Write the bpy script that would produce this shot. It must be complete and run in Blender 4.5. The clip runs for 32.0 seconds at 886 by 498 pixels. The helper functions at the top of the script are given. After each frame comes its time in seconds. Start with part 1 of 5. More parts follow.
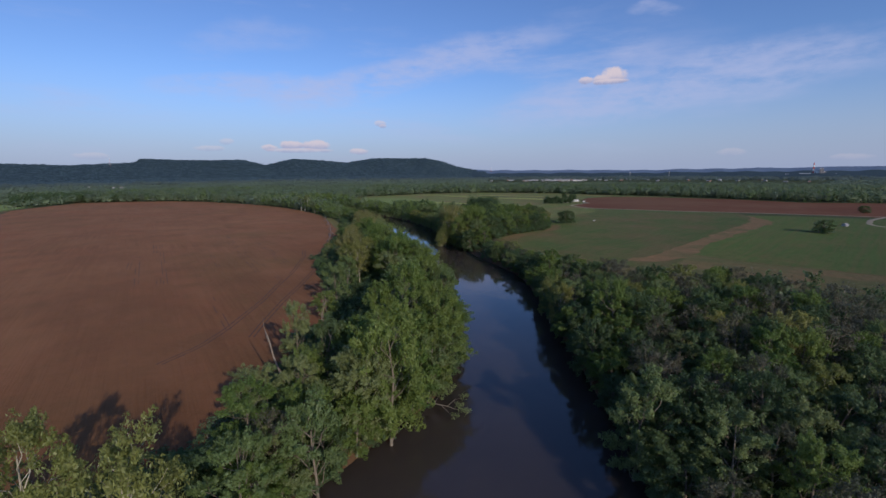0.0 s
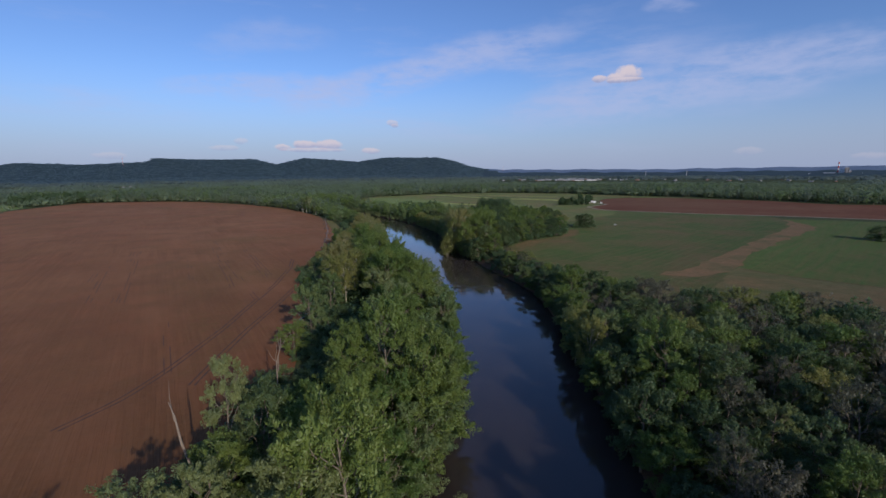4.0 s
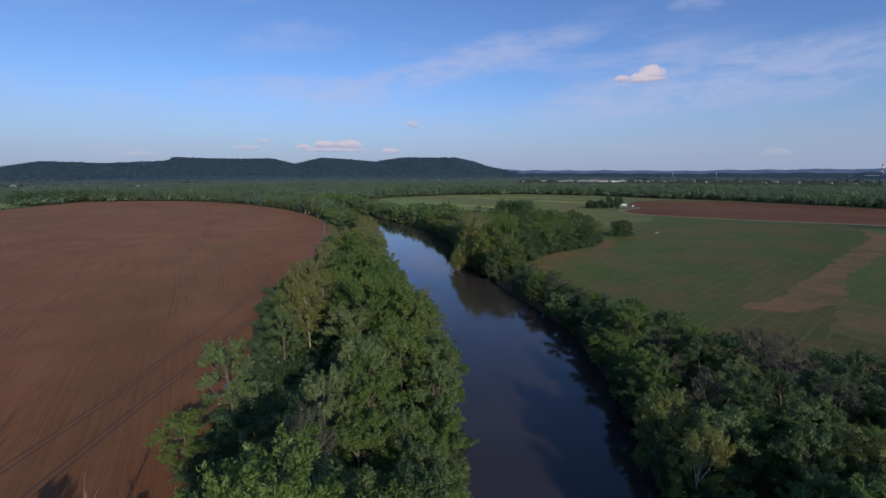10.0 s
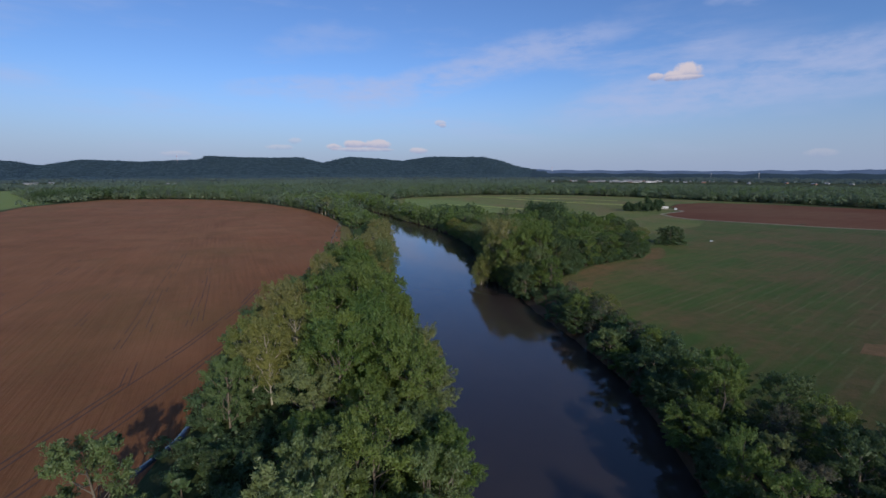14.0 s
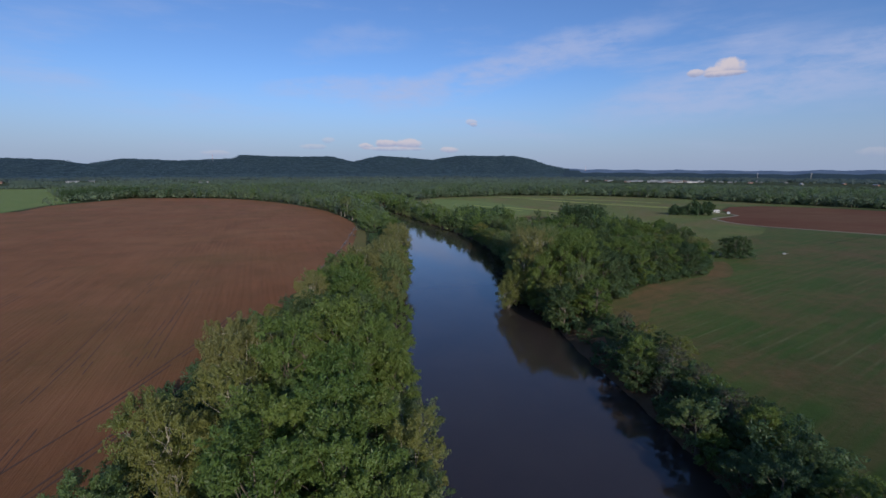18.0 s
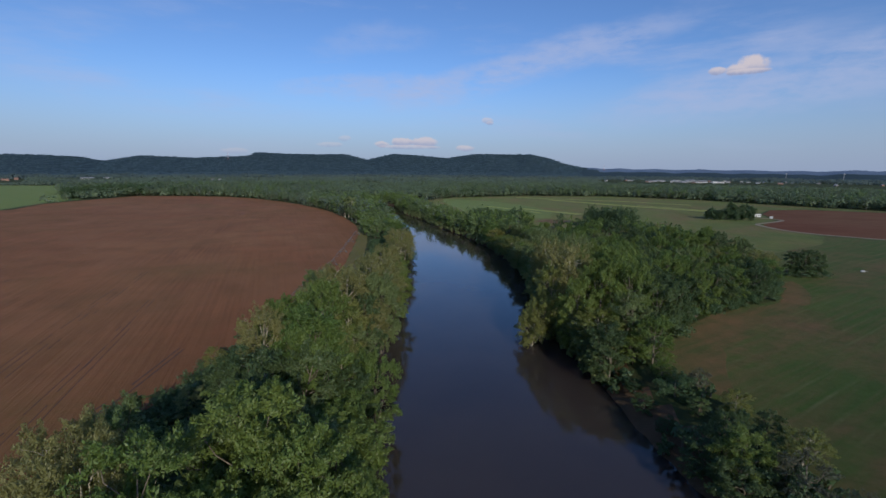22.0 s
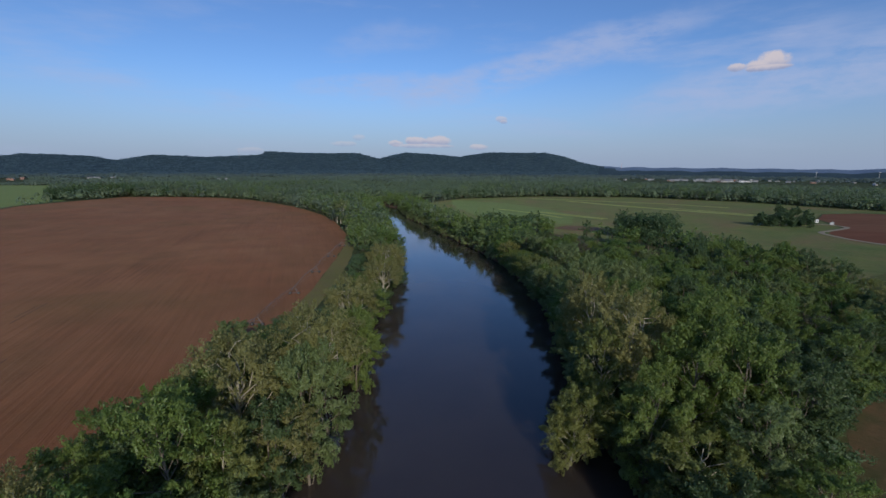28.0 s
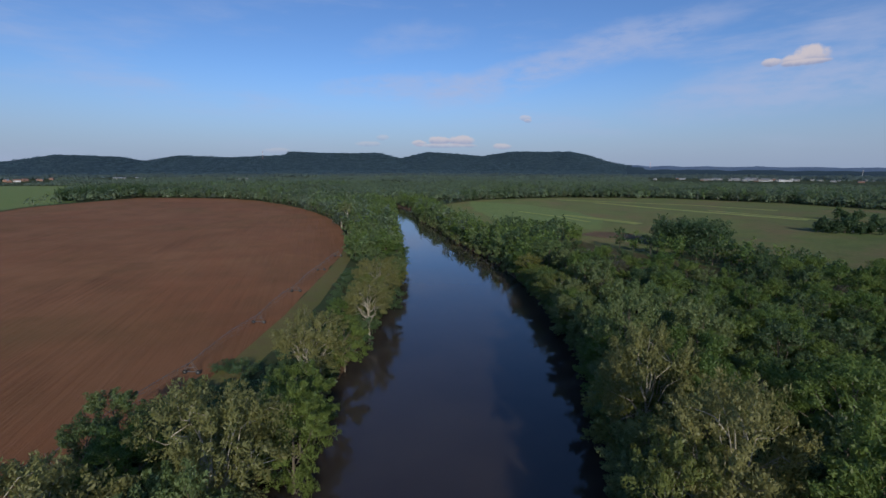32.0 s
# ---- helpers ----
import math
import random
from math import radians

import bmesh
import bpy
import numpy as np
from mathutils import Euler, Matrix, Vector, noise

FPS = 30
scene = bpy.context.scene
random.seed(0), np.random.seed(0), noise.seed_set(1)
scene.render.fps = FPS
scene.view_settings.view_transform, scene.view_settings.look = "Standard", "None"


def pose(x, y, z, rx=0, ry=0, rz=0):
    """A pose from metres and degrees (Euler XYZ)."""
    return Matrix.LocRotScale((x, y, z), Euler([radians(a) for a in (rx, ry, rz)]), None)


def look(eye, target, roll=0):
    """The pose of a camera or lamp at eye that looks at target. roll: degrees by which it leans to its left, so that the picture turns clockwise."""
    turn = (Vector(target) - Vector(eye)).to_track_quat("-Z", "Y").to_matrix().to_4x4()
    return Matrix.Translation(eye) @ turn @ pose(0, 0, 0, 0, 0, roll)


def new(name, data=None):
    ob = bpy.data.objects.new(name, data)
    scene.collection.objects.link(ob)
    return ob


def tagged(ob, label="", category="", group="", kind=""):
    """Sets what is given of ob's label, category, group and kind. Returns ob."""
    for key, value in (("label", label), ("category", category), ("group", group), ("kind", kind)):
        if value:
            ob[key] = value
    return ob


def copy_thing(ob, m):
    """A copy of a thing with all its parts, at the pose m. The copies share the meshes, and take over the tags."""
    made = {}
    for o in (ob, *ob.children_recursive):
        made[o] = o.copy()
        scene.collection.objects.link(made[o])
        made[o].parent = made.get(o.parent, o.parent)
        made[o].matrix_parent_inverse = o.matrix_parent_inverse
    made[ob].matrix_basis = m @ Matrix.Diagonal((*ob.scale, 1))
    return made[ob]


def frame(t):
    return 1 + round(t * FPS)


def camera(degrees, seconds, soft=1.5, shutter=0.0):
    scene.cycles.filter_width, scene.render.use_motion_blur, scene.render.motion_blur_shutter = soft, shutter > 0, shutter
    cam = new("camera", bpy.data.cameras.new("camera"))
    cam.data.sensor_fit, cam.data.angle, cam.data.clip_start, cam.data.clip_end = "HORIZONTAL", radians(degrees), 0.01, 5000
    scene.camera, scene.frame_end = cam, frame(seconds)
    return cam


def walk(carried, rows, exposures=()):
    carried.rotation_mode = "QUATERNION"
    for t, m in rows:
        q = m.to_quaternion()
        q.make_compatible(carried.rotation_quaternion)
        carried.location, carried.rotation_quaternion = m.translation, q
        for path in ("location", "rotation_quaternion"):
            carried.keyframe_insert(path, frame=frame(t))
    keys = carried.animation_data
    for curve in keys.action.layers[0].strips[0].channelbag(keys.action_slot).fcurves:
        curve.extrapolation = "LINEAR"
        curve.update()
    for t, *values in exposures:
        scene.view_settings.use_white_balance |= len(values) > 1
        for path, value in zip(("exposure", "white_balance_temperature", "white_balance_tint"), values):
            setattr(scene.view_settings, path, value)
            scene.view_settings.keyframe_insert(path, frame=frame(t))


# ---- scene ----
cam = camera(89.1, 32.0)
PATH = [
    (0, (-9.282, 3.201, 66.649), (-9.307, 5.171, 66.304), -0.5),
    (1, (-7.469, 13.7, 66.45), (-7.499, 15.669, 66.104), -0.5),
    (2, (-6.513, 23.557, 66.68), (-6.552, 25.527, 66.332), -0.5),
    (3, (-5.487, 34.542, 66.978), (-5.543, 36.511, 66.631), -0.5),
    (3.5, (-4.789, 40.797, 67.05), (-4.855, 42.766, 66.702), -0.5),
    (5.5, (-4.738, 64.23, 66.287), (-4.836, 66.197, 65.941), -0.4),
    (6, (-4.495, 70.033, 66.131), (-4.597, 72.0, 65.785), -0.3),
    (7, (-4.057, 81.269, 65.595), (-4.162, 83.236, 65.249), -0.3),
    (8, (-3.433, 92.58, 65.294), (-3.537, 94.547, 64.949), -0.3),
    (9, (-2.711, 104.066, 64.823), (-2.83, 106.032, 64.477), -0.2),
    (10, (-1.949, 115.738, 64.399), (-2.105, 117.702, 64.054), -0.2),
    (11, (-1.376, 127.854, 64.099), (-1.575, 129.814, 63.754), -0.1),
    (12, (-1.583, 139.971, 63.598), (-1.824, 141.926, 63.252), -0.1),
    (13, (-1.654, 151.695, 63.23), (-1.926, 153.647, 62.885), -0.0),
    (13.5, (-1.672, 157.401, 63.108), (-1.944, 159.352, 62.762), -0.0),
    (15.5, (-2.106, 180.389, 62.622), (-2.41, 182.335, 62.276), 0.0),
    (16, (-2.315, 186.139, 62.635), (-2.661, 188.078, 62.288), 0.0),
    (17, (-2.789, 197.618, 62.861), (-3.151, 199.554, 62.513), 0.1),
    (18, (-3.677, 209.634, 62.883), (-4.078, 211.562, 62.533), 0.1),
    (19, (-4.732, 221.911, 62.737), (-5.174, 223.829, 62.385), 0.2),
    (20, (-6.782, 234.347, 62.717), (-7.235, 236.263, 62.363), 0.4),
    (21, (-8.727, 246.686, 62.491), (-9.187, 248.6, 62.136), 0.5),
    (22, (-10.415, 259.207, 62.643), (-10.879, 261.12, 62.286), 0.4),
    (23, (-11.973, 272.347, 62.589), (-12.445, 274.258, 62.234), 0.2),
    (24, (-14.212, 285.502, 62.373), (-14.682, 287.412, 62.014), 0.5),
    (25, (-16.558, 298.477, 62.18), (-17.026, 300.387, 61.818), 0.5),
    (25.5, (-17.385, 304.701, 62.109), (-17.864, 306.609, 61.746), 0.6),
    (27.5, (-19.114, 326.322, 62.125), (-19.622, 328.222, 61.764), 0.3),
    (28, (-19.484, 332.002, 62.098), (-20.004, 333.899, 61.736), 0.3),
    (29, (-20.526, 343.408, 61.884), (-21.068, 345.299, 61.523), 0.2),
    (30, (-21.707, 355.062, 61.749), (-22.269, 356.947, 61.388), 0.3),
    (31, (-22.533, 367.017, 61.686), (-23.138, 368.889, 61.325), 0.2),
    (32, (-23.166, 379.293, 61.609), (-23.783, 381.161, 61.245), 0.1),
]
walk(cam, [(t, look(eye, target, roll)) for t, eye, target, roll in PATH], exposures=[(0.0, 0.03, 6250.0, 14.0), (8.0, 0.03, 6200.0, 12.0), (18.0, -0.03, 6140.0, 9.0), (32.0, -0.09, 6150.0, 7.0)])

# ---------------------------------------------------------------- sky and sun
SUN_AZ, SUN_EL = 150.0, 22.5          # degrees clockwise from +y, and above the horizon


def way_of(az, el):
    a, e = radians(az), radians(el)
    return Vector((math.sin(a) * math.cos(e), math.cos(a) * math.cos(e), math.sin(e)))


def link(tree, a, b):
    tree.links.new(a, b)


def make_world():
    world = bpy.data.worlds.new("sky")
    scene.world = world
    world.use_nodes = True
    nt = world.node_tree
    nt.nodes.clear()
    out = nt.nodes.new("ShaderNodeOutputWorld")
    bg = nt.nodes.new("ShaderNodeBackground")
    sky = nt.nodes.new("ShaderNodeTexSky")
    sky.sky_type = "NISHITA"
    sky.sun_disc = False
    sky.sun_elevation = radians(SUN_EL)
    sky.sun_rotation = radians(SUN_AZ)
    sky.altitude = 200
    sky.air_density = 1.0
    sky.dust_density = 0.5
    sky.ozone_density = 2.6
    bg.inputs["Strength"].default_value = SKY_STRENGTH
    coord = nt.nodes.new("ShaderNodeTexCoord")
    view = coord.outputs["Generated"]

    def math_node(op, a, b=None, clamp=False):
        n = nt.nodes.new("ShaderNodeMath")
        n.operation, n.use_clamp = op, clamp
        for i, v in enumerate((a, b)):
            if v is None:
                continue
            if isinstance(v, (int, float)):
                n.inputs[i].default_value = v
            else:
                link(nt, v, n.inputs[i])
        return n.outputs[0]

    def dot(vec):
        n = nt.nodes.new("ShaderNodeVectorMath")
        n.operation = "DOT_PRODUCT"
        link(nt, view, n.inputs[0])
        n.inputs[1].default_value = vec
        return n.outputs["Value"]

    def fuzz(scale, detail, stretch=(1, 1, 1), rough=0.55, turn=(0, 0, 0)):
        m = nt.nodes.new("ShaderNodeMapping")
        link(nt, view, m.inputs["Vector"])
        m.inputs["Scale"].default_value = stretch
        m.inputs["Rotation"].default_value = turn
        n = nt.nodes.new("ShaderNodeTexNoise")
        link(nt, m.outputs[0], n.inputs["Vector"])
        n.inputs["Scale"].default_value = scale
        n.inputs["Detail"].default_value = detail
        n.inputs["Roughness"].default_value = rough
        return n.outputs["Fac"]

    def ramp(v, a, b):
        n = nt.nodes.new("ShaderNodeMapRange")
        n.interpolation_type = "SMOOTHSTEP"
        link(nt, v, n.inputs["Value"])
        n.inputs["From Min"].default_value = a
        n.inputs["From Max"].default_value = b
        return n.outputs["Result"]

    def over(base, colour, fac):
        n = nt.nodes.new("ShaderNodeMix")
        n.data_type = "RGBA"
        link(nt, fac, n.inputs["Factor"])
        link(nt, base, n.inputs["A"])
        if isinstance(colour, tuple):
            n.inputs["B"].default_value = colour
        else:
            link(nt, colour, n.inputs["B"])
        return n.outputs["Result"]

    tint = nt.nodes.new("ShaderNodeMix")
    tint.data_type, tint.blend_type = "RGBA", "MULTIPLY"
    tint.inputs["Factor"].default_value = 1.0
    link(nt, sky.outputs["Color"], tint.inputs["A"])
    tint.inputs["B"].default_value = SKY_TINT
    colour = tint.outputs["Result"]
    # the whitish haze low over the land
    low = ramp(dot((0, 0, 1)), 0.20, -0.02)
    colour = over(colour, HAZE, math_node("MULTIPLY", low, 0.9))
    # thin high cirrus, drawn out in streaks that climb to the east
    n1 = fuzz(3.2, 6, (1.0, 1.0, 5.0), 0.6, (radians(4), radians(9), 0))
    n2 = fuzz(1.7, 3, (1.2, 1.0, 3.0), 0.5, (0, radians(12), 0))
    veil = math_node("MULTIPLY", ramp(n1, 0.47, 0.80), ramp(n2, 0.38, 0.68))
    colour = over(colour, CIRRUS, math_node("MULTIPLY", veil, 0.62))
    # three longer streaks: start, end, half width, strength
    for az0, el0, az1, el1, width, power in ((-23, 7.0, 16, 15.4, 2.4, 0.62), (2, 5.8, 50, 10.6, 3.4, 0.62), (-34, 8.6, -11, 9.8, 1.6, 0.50), (-30, 13.6, -14, 15.0, 1.8, 0.25), (20, 16.6, 26, 16.1, 0.7, 0.4)):
        a, b = way_of(az0, el0), way_of(az1, el1)
        mid = (a + b).normalized()
        along = (b - a).normalized()
        side = mid.cross(along).normalized()
        u = math_node("DIVIDE", dot(along), (b - a).length * 0.5)
        bend = math_node("MULTIPLY", math_node("SUBTRACT", fuzz(7, 4, (1, 1, 2)), 0.5), 0.06)
        v = math_node("DIVIDE", math_node("ADD", dot(side), bend), math.sin(radians(width)))
        r2 = math_node("ADD", math_node("POWER", math_node("ABSOLUTE", u), 2.6), math_node("MULTIPLY", v, v))
        m = ramp(r2, 1.15, 0.0)
        m = math_node("MULTIPLY", m, ramp(fuzz(14, 5, (1, 1, 3), 0.6), 0.20, 0.68))
        m = math_node("MULTIPLY", m, ramp(dot(mid), 0.5, 0.6))
        colour = over(colour, CIRRUS, math_node("MULTIPLY", m, power))
    # small fair-weather cumulus: azimuth, elevation, half width, half height, cover
    puffs = ((19.2, 10.3, 1.75, 0.95, 1.0), (18.0, 10.0, 1.1, 0.60, 0.95), (16.3, 10.0, 0.85, 0.45, 0.9), (18.9, 9.75, 2.0, 0.32, 0.85), (-8.3, 5.65, 0.8, 0.42, 0.55), (-8.0, 5.35, 0.5, 0.25, 0.5),
             (-18.8, 3.05, 1.5, 0.55, 0.85), (-16.0, 3.05, 1.8, 0.65, 0.85), (-21.3, 2.75, 1.1, 0.40, 0.75), (-18.0, 2.45, 4.2, 0.30, 0.6), (-11.0, 2.35, 1.2, 0.45, 0.7),
             (-25.7, 3.4, 0.8, 0.42, 0.35), (-27.6, 2.6, 1.8, 0.35, 0.35), (-38.0, 1.7, 1.6, 0.4, 0.28), (31.5, 1.6, 1.4, 0.5, 0.22), (41.0, 0.9, 1.6, 0.4, 0.2))
    rim = math_node("SUBTRACT", fuzz(46, 5, (1, 1, 1), 0.6), 0.5)
    for az, el, wide, tall, cover in puffs:
        d = way_of(az, el)
        right = Vector((math.cos(radians(az)), -math.sin(radians(az)), 0))
        up = right.cross(d)
        u = math_node("DIVIDE", dot(right), math.sin(radians(wide)))
        v = math_node("DIVIDE", dot(up), math.sin(radians(tall)))
        r2 = math_node("ADD", math_node("MULTIPLY", u, u), math_node("MULTIPLY", v, v))
        r2 = math_node("ADD", r2, math_node("MULTIPLY", rim, 1.9))
        m = math_node("MULTIPLY", ramp(r2, 1.1, 0.35), ramp(dot(d), 0.9, 0.95))
        shade = ramp(math_node("ADD", v, math_node("MULTIPLY", rim, 1.5)), -0.9, 0.5)
        body = nt.nodes.new("ShaderNodeMix")
        body.data_type = "RGBA"
        link(nt, shade, body.inputs["Factor"])
        body.inputs["A"].default_value = PUFF_SHADE
        body.inputs["B"].default_value = PUFF_LIT
        colour = over(colour, body.outputs["Result"], math_node("MULTIPLY", m, cover))
    link(nt, colour, bg.inputs["Color"])
    link(nt, bg.outputs[0], out.inputs["Surface"])


SKY_STRENGTH = 0.108
SKY_TINT = (0.70, 0.83, 1.11, 1)
HAZE = (2.88, 3.42, 4.80, 1)
CIRRUS = (4.1, 4.5, 6.3, 1)
PUFF_LIT = (5.9, 5.2, 5.5, 1)
PUFF_SHADE = (3.0, 3.3, 4.8, 1)
make_world()
sun = new("sun", bpy.data.lights.new("sun", "SUN"))
sun.data.energy, sun.data.angle, sun.data.color = 2.75, radians(0.7), (1.0, 0.88, 0.71)
sun.matrix_world = look(way_of(SUN_AZ, SUN_EL) * 1000, (0, 0, 0))
scene.view_settings.exposure = 0.0


# ---------------------------------------------------------------- materials
def shader(name, rough=0.8, spec=0.3):
    m = bpy.data.materials.new(name)
    m.use_nodes = True
    bsdf = m.node_tree.nodes["Principled BSDF"]
    bsdf.inputs["Roughness"].default_value = rough
    bsdf.inputs["Specular IOR Level"].default_value = spec
    return m, m.node_tree, bsdf


def node(nt, kind, **values):
    n = nt.nodes.new(kind)
    for k, v in values.items():
        n.inputs[k.replace("_", " ")].default_value = v
    return n


def place(nt, scale=(1, 1, 1), turn=0.0):
    """World position in metres, turned about z and scaled."""
    g = nt.nodes.new("ShaderNodeNewGeometry")
    r = nt.nodes.new("ShaderNodeMapping")
    r.inputs["Rotation"].default_value = (0, 0, radians(turn))
    link(nt, g.outputs["Position"], r.inputs["Vector"])
    m = nt.nodes.new("ShaderNodeMapping")
    m.inputs["Scale"].default_value = scale
    link(nt, r.outputs[0], m.inputs["Vector"])
    return m.outputs[0]


def blotch(nt, vec, scale, detail=4, rough=0.55, lo=0.35, hi=0.65):
    n = node(nt, "ShaderNodeTexNoise", Scale=scale, Detail=detail, Roughness=rough)
    link(nt, vec, n.inputs["Vector"])
    r = node(nt, "ShaderNodeMapRange", From_Min=lo, From_Max=hi)
    link(nt, n.outputs["Fac"], r.inputs["Value"])
    return r.outputs["Result"]


def blend(nt, fac, a, b, mode="MIX"):
    n = nt.nodes.new("ShaderNodeMix")
    n.data_type, n.blend_type = "RGBA", mode
    for key, v in (("Factor", fac), ("A", a), ("B", b)):
        if isinstance(v, (tuple, list)):
            n.inputs[key].default_value = (*v, 1) if len(v) == 3 else v
        elif isinstance(v, (int, float)):
            n.inputs[key].default_value = v
        else:
            link(nt, v, n.inputs[key])
    return n.outputs["Result"]


def times(nt, a, b):
    n = nt.nodes.new("ShaderNodeMath")
    n.operation = "MULTIPLY"
    for i, v in enumerate((a, b)):
        if isinstance(v, (int, float)):
            n.inputs[i].default_value = v
        else:
            link(nt, v, n.inputs[i])
    return n.outputs[0]


def relief(nt, bsdf, height, strength, depth):
    n = node(nt, "ShaderNodeBump", Strength=strength, Distance=depth)
    link(nt, height, n.inputs["Height"])
    link(nt, n.outputs["Normal"], bsdf.inputs["Normal"])


def dusty(b, tint, weight, rough=0.4, matt=1.0):
    """Rough ground: diffuse roughness and a dusty sheen along it."""
    b.inputs["Diffuse Roughness"].default_value = matt
    b.inputs["Sheen Weight"].default_value = weight
    b.inputs["Sheen Roughness"].default_value = rough
    b.inputs["Sheen Tint"].default_value = tint


def soil_material():
    m, nt, b = shader("ploughed_soil", 0.95, 0.1)
    p = place(nt)
    big = blotch(nt, p, 0.006, 3, 0.5, 0.38, 0.66)
    c = blend(nt, big, (0.107, 0.044, 0.022), (0.129, 0.055, 0.024))
    # paler westward: the lens's dim corner over near soil is put into the colour
    g = nt.nodes.new("ShaderNodeNewGeometry")
    off = nt.nodes.new("ShaderNodeVectorMath")
    off.operation = "DOT_PRODUCT"
    off.inputs[1].default_value = (-0.93, 0.08, 0)
    link(nt, g.outputs["Position"], off.inputs[0])
    # dry is only the distance west, 0 dark to 1 pale
    dry = node(nt, "ShaderNodeMapRange", From_Min=-20.0, From_Max=340.0)
    link(nt, off.outputs["Value"], dry.inputs["Value"])
    falloff = nt.nodes.new("ShaderNodeMath")
    falloff.operation, falloff.use_clamp = "ADD", True
    link(nt, dry.outputs["Result"], falloff.inputs[0])
    link(nt, times(nt, blotch(nt, p, 0.012, 4, 0.6, 0.3, 0.7), 0.30), falloff.inputs[1])
    pale = blend(nt, big, (0.261, 0.113, 0.048), (0.334, 0.152, 0.068))
    c = blend(nt, falloff.outputs[0], c, pale)
    mid = blotch(nt, p, 0.03, 5, 0.6, 0.45, 0.7)
    c = blend(nt, times(nt, mid, 0.45), c, (0.101, 0.036, 0.020))
    weeds = times(nt, blotch(nt, p, 0.011, 4, 0.6, 0.52, 0.70), blotch(nt, p, 0.25, 4, 0.6, 0.40, 0.65))
    c = blend(nt, times(nt, weeds, 0.75), c, (0.127, 0.100, 0.026))
    sprout = blotch(nt, p, 0.0075, 5, 0.6, 0.50, 0.68)
    c = blend(nt, times(nt, sprout, 0.55), c, (0.169, 0.113, 0.035))
    iron = blotch(nt, place(nt, (1, 0.5, 1), -34), 0.011, 4, 0.6, 0.50, 0.66)
    c = blend(nt, times(nt, iron, 0.45), c, (0.335, 0.113, 0.049))
    rows = blotch(nt, place(nt, (0.50, 0.012, 1), -34), 1.0, 4, 0.65, 0.42, 0.60)
    c = blend(nt, times(nt, times(nt, rows, blotch(nt, p, 0.016, 4, 0.6, 0.40, 0.66)), 0.50), c, (0.101, 0.036, 0.015))
    drag = blotch(nt, place(nt, (0.22, 0.010, 1), -34), 1.0, 5, 0.7, 0.42, 0.62)
    c = blend(nt, times(nt, drag, 0.16), c, (0.138, 0.061, 0.026))
    mottle = blotch(nt, p, 0.055, 5, 0.62, 0.42, 0.68)
    c = blend(nt, times(nt, mottle, 0.30), c, (0.119, 0.071, 0.028))
    worn = blotch(nt, place(nt, (1, 0.45, 1), -34), 0.022, 4, 0.6, 0.50, 0.70)
    c = blend(nt, times(nt, worn, 0.50), c, (0.316, 0.148, 0.071))
    clod = blotch(nt, p, 0.45, 6, 0.75, 0.34, 0.66)
    c = blend(nt, times(nt, clod, 0.42), c, (0.254, 0.113, 0.048))
    link(nt, c, b.inputs["Base Color"])
    dusty(b, (0.55, 0.34, 0.25, 1), 0.12, 0.30, 0.0)
    relief(nt, b, blend(nt, 0.4, rows, clod), 0.8, 0.3)
    return m


def red_soil_material():
    m, nt, b = shader("red_soil", 0.95, 0.1)
    p = place(nt)
    c = blend(nt, blotch(nt, p, 0.012, 4), (0.155, 0.063, 0.032), (0.197, 0.087, 0.047))
    c = blend(nt, times(nt, blotch(nt, p, 0.0035, 4, 0.6, 0.46, 0.60), 0.8), c, (0.200, 0.107, 0.056))
    rows = blotch(nt, place(nt, (0.25, 0.02, 1), 62), 1.0, 3)
    c = blend(nt, times(nt, rows, 0.4), c, (0.103, 0.044, 0.023))
    link(nt, c, b.inputs["Base Color"])
    return m


def crop_material(name, green, pale, brown, cover, turn, seed, lined=0.8):
    """Young crop in rows on red-brown ground; cover is how much of the soil is hidden."""
    m, nt, b = shader(name, 0.9, 0.15)
    p = place(nt)
    g = blend(nt, blotch(nt, p, 0.02 + seed * 0.003, 5, 0.65), green, pale)
    bare = blotch(nt, p, 0.012 + seed * 0.002, 6, 0.66, 0.40 + 0.20 * cover, 0.58 + 0.20 * cover)
    drills = blotch(nt, place(nt, (0.30, 0.012, 1), turn), 1.0, 3, 0.55, 0.40, 0.62)
    wave = node(nt, "ShaderNodeTexWave", Scale=0.049, Distortion=1.5, Detail=3.0, Detail_Scale=1.2)
    link(nt, place(nt, (1, 0.25, 1), turn), wave.inputs["Vector"])
    thin = node(nt, "ShaderNodeMapRange", From_Min=0.90, From_Max=0.99)
    link(nt, wave.outputs["Fac"], thin.inputs["Value"])
    lines = times(nt, times(nt, thin.outputs["Result"], blotch(nt, p, 0.07, 7, 0.82, 0.46, 0.58)), blotch(nt, p, 0.011, 3, 0.5, 0.40, 0.58))
    grit = blotch(nt, p, 0.5, 6, 0.75)
    tuft = blotch(nt, p, 0.14, 5, 0.7, 0.42, 0.66)
    soil = blend(nt, grit, brown, tuple(v * 1.35 for v in brown))
    c = blend(nt, times(nt, drills, 0.40), g, soil)
    c = blend(nt, times(nt, bare, 0.90), c, soil)
    c = blend(nt, times(nt, tuft, 0.40), c, tuple(v * 0.62 for v in green))
    c = blend(nt, times(nt, lines, lined), c, tuple(v * 1.1 + w for v, w in zip(pale, (0.034, 0.022, 0.024))))
    link(nt, c, b.inputs["Base Color"])
    dusty(b, (0.40, 0.44, 0.24, 1), 0.04)
    relief(nt, b, grit, 0.5, 0.2)
    return m


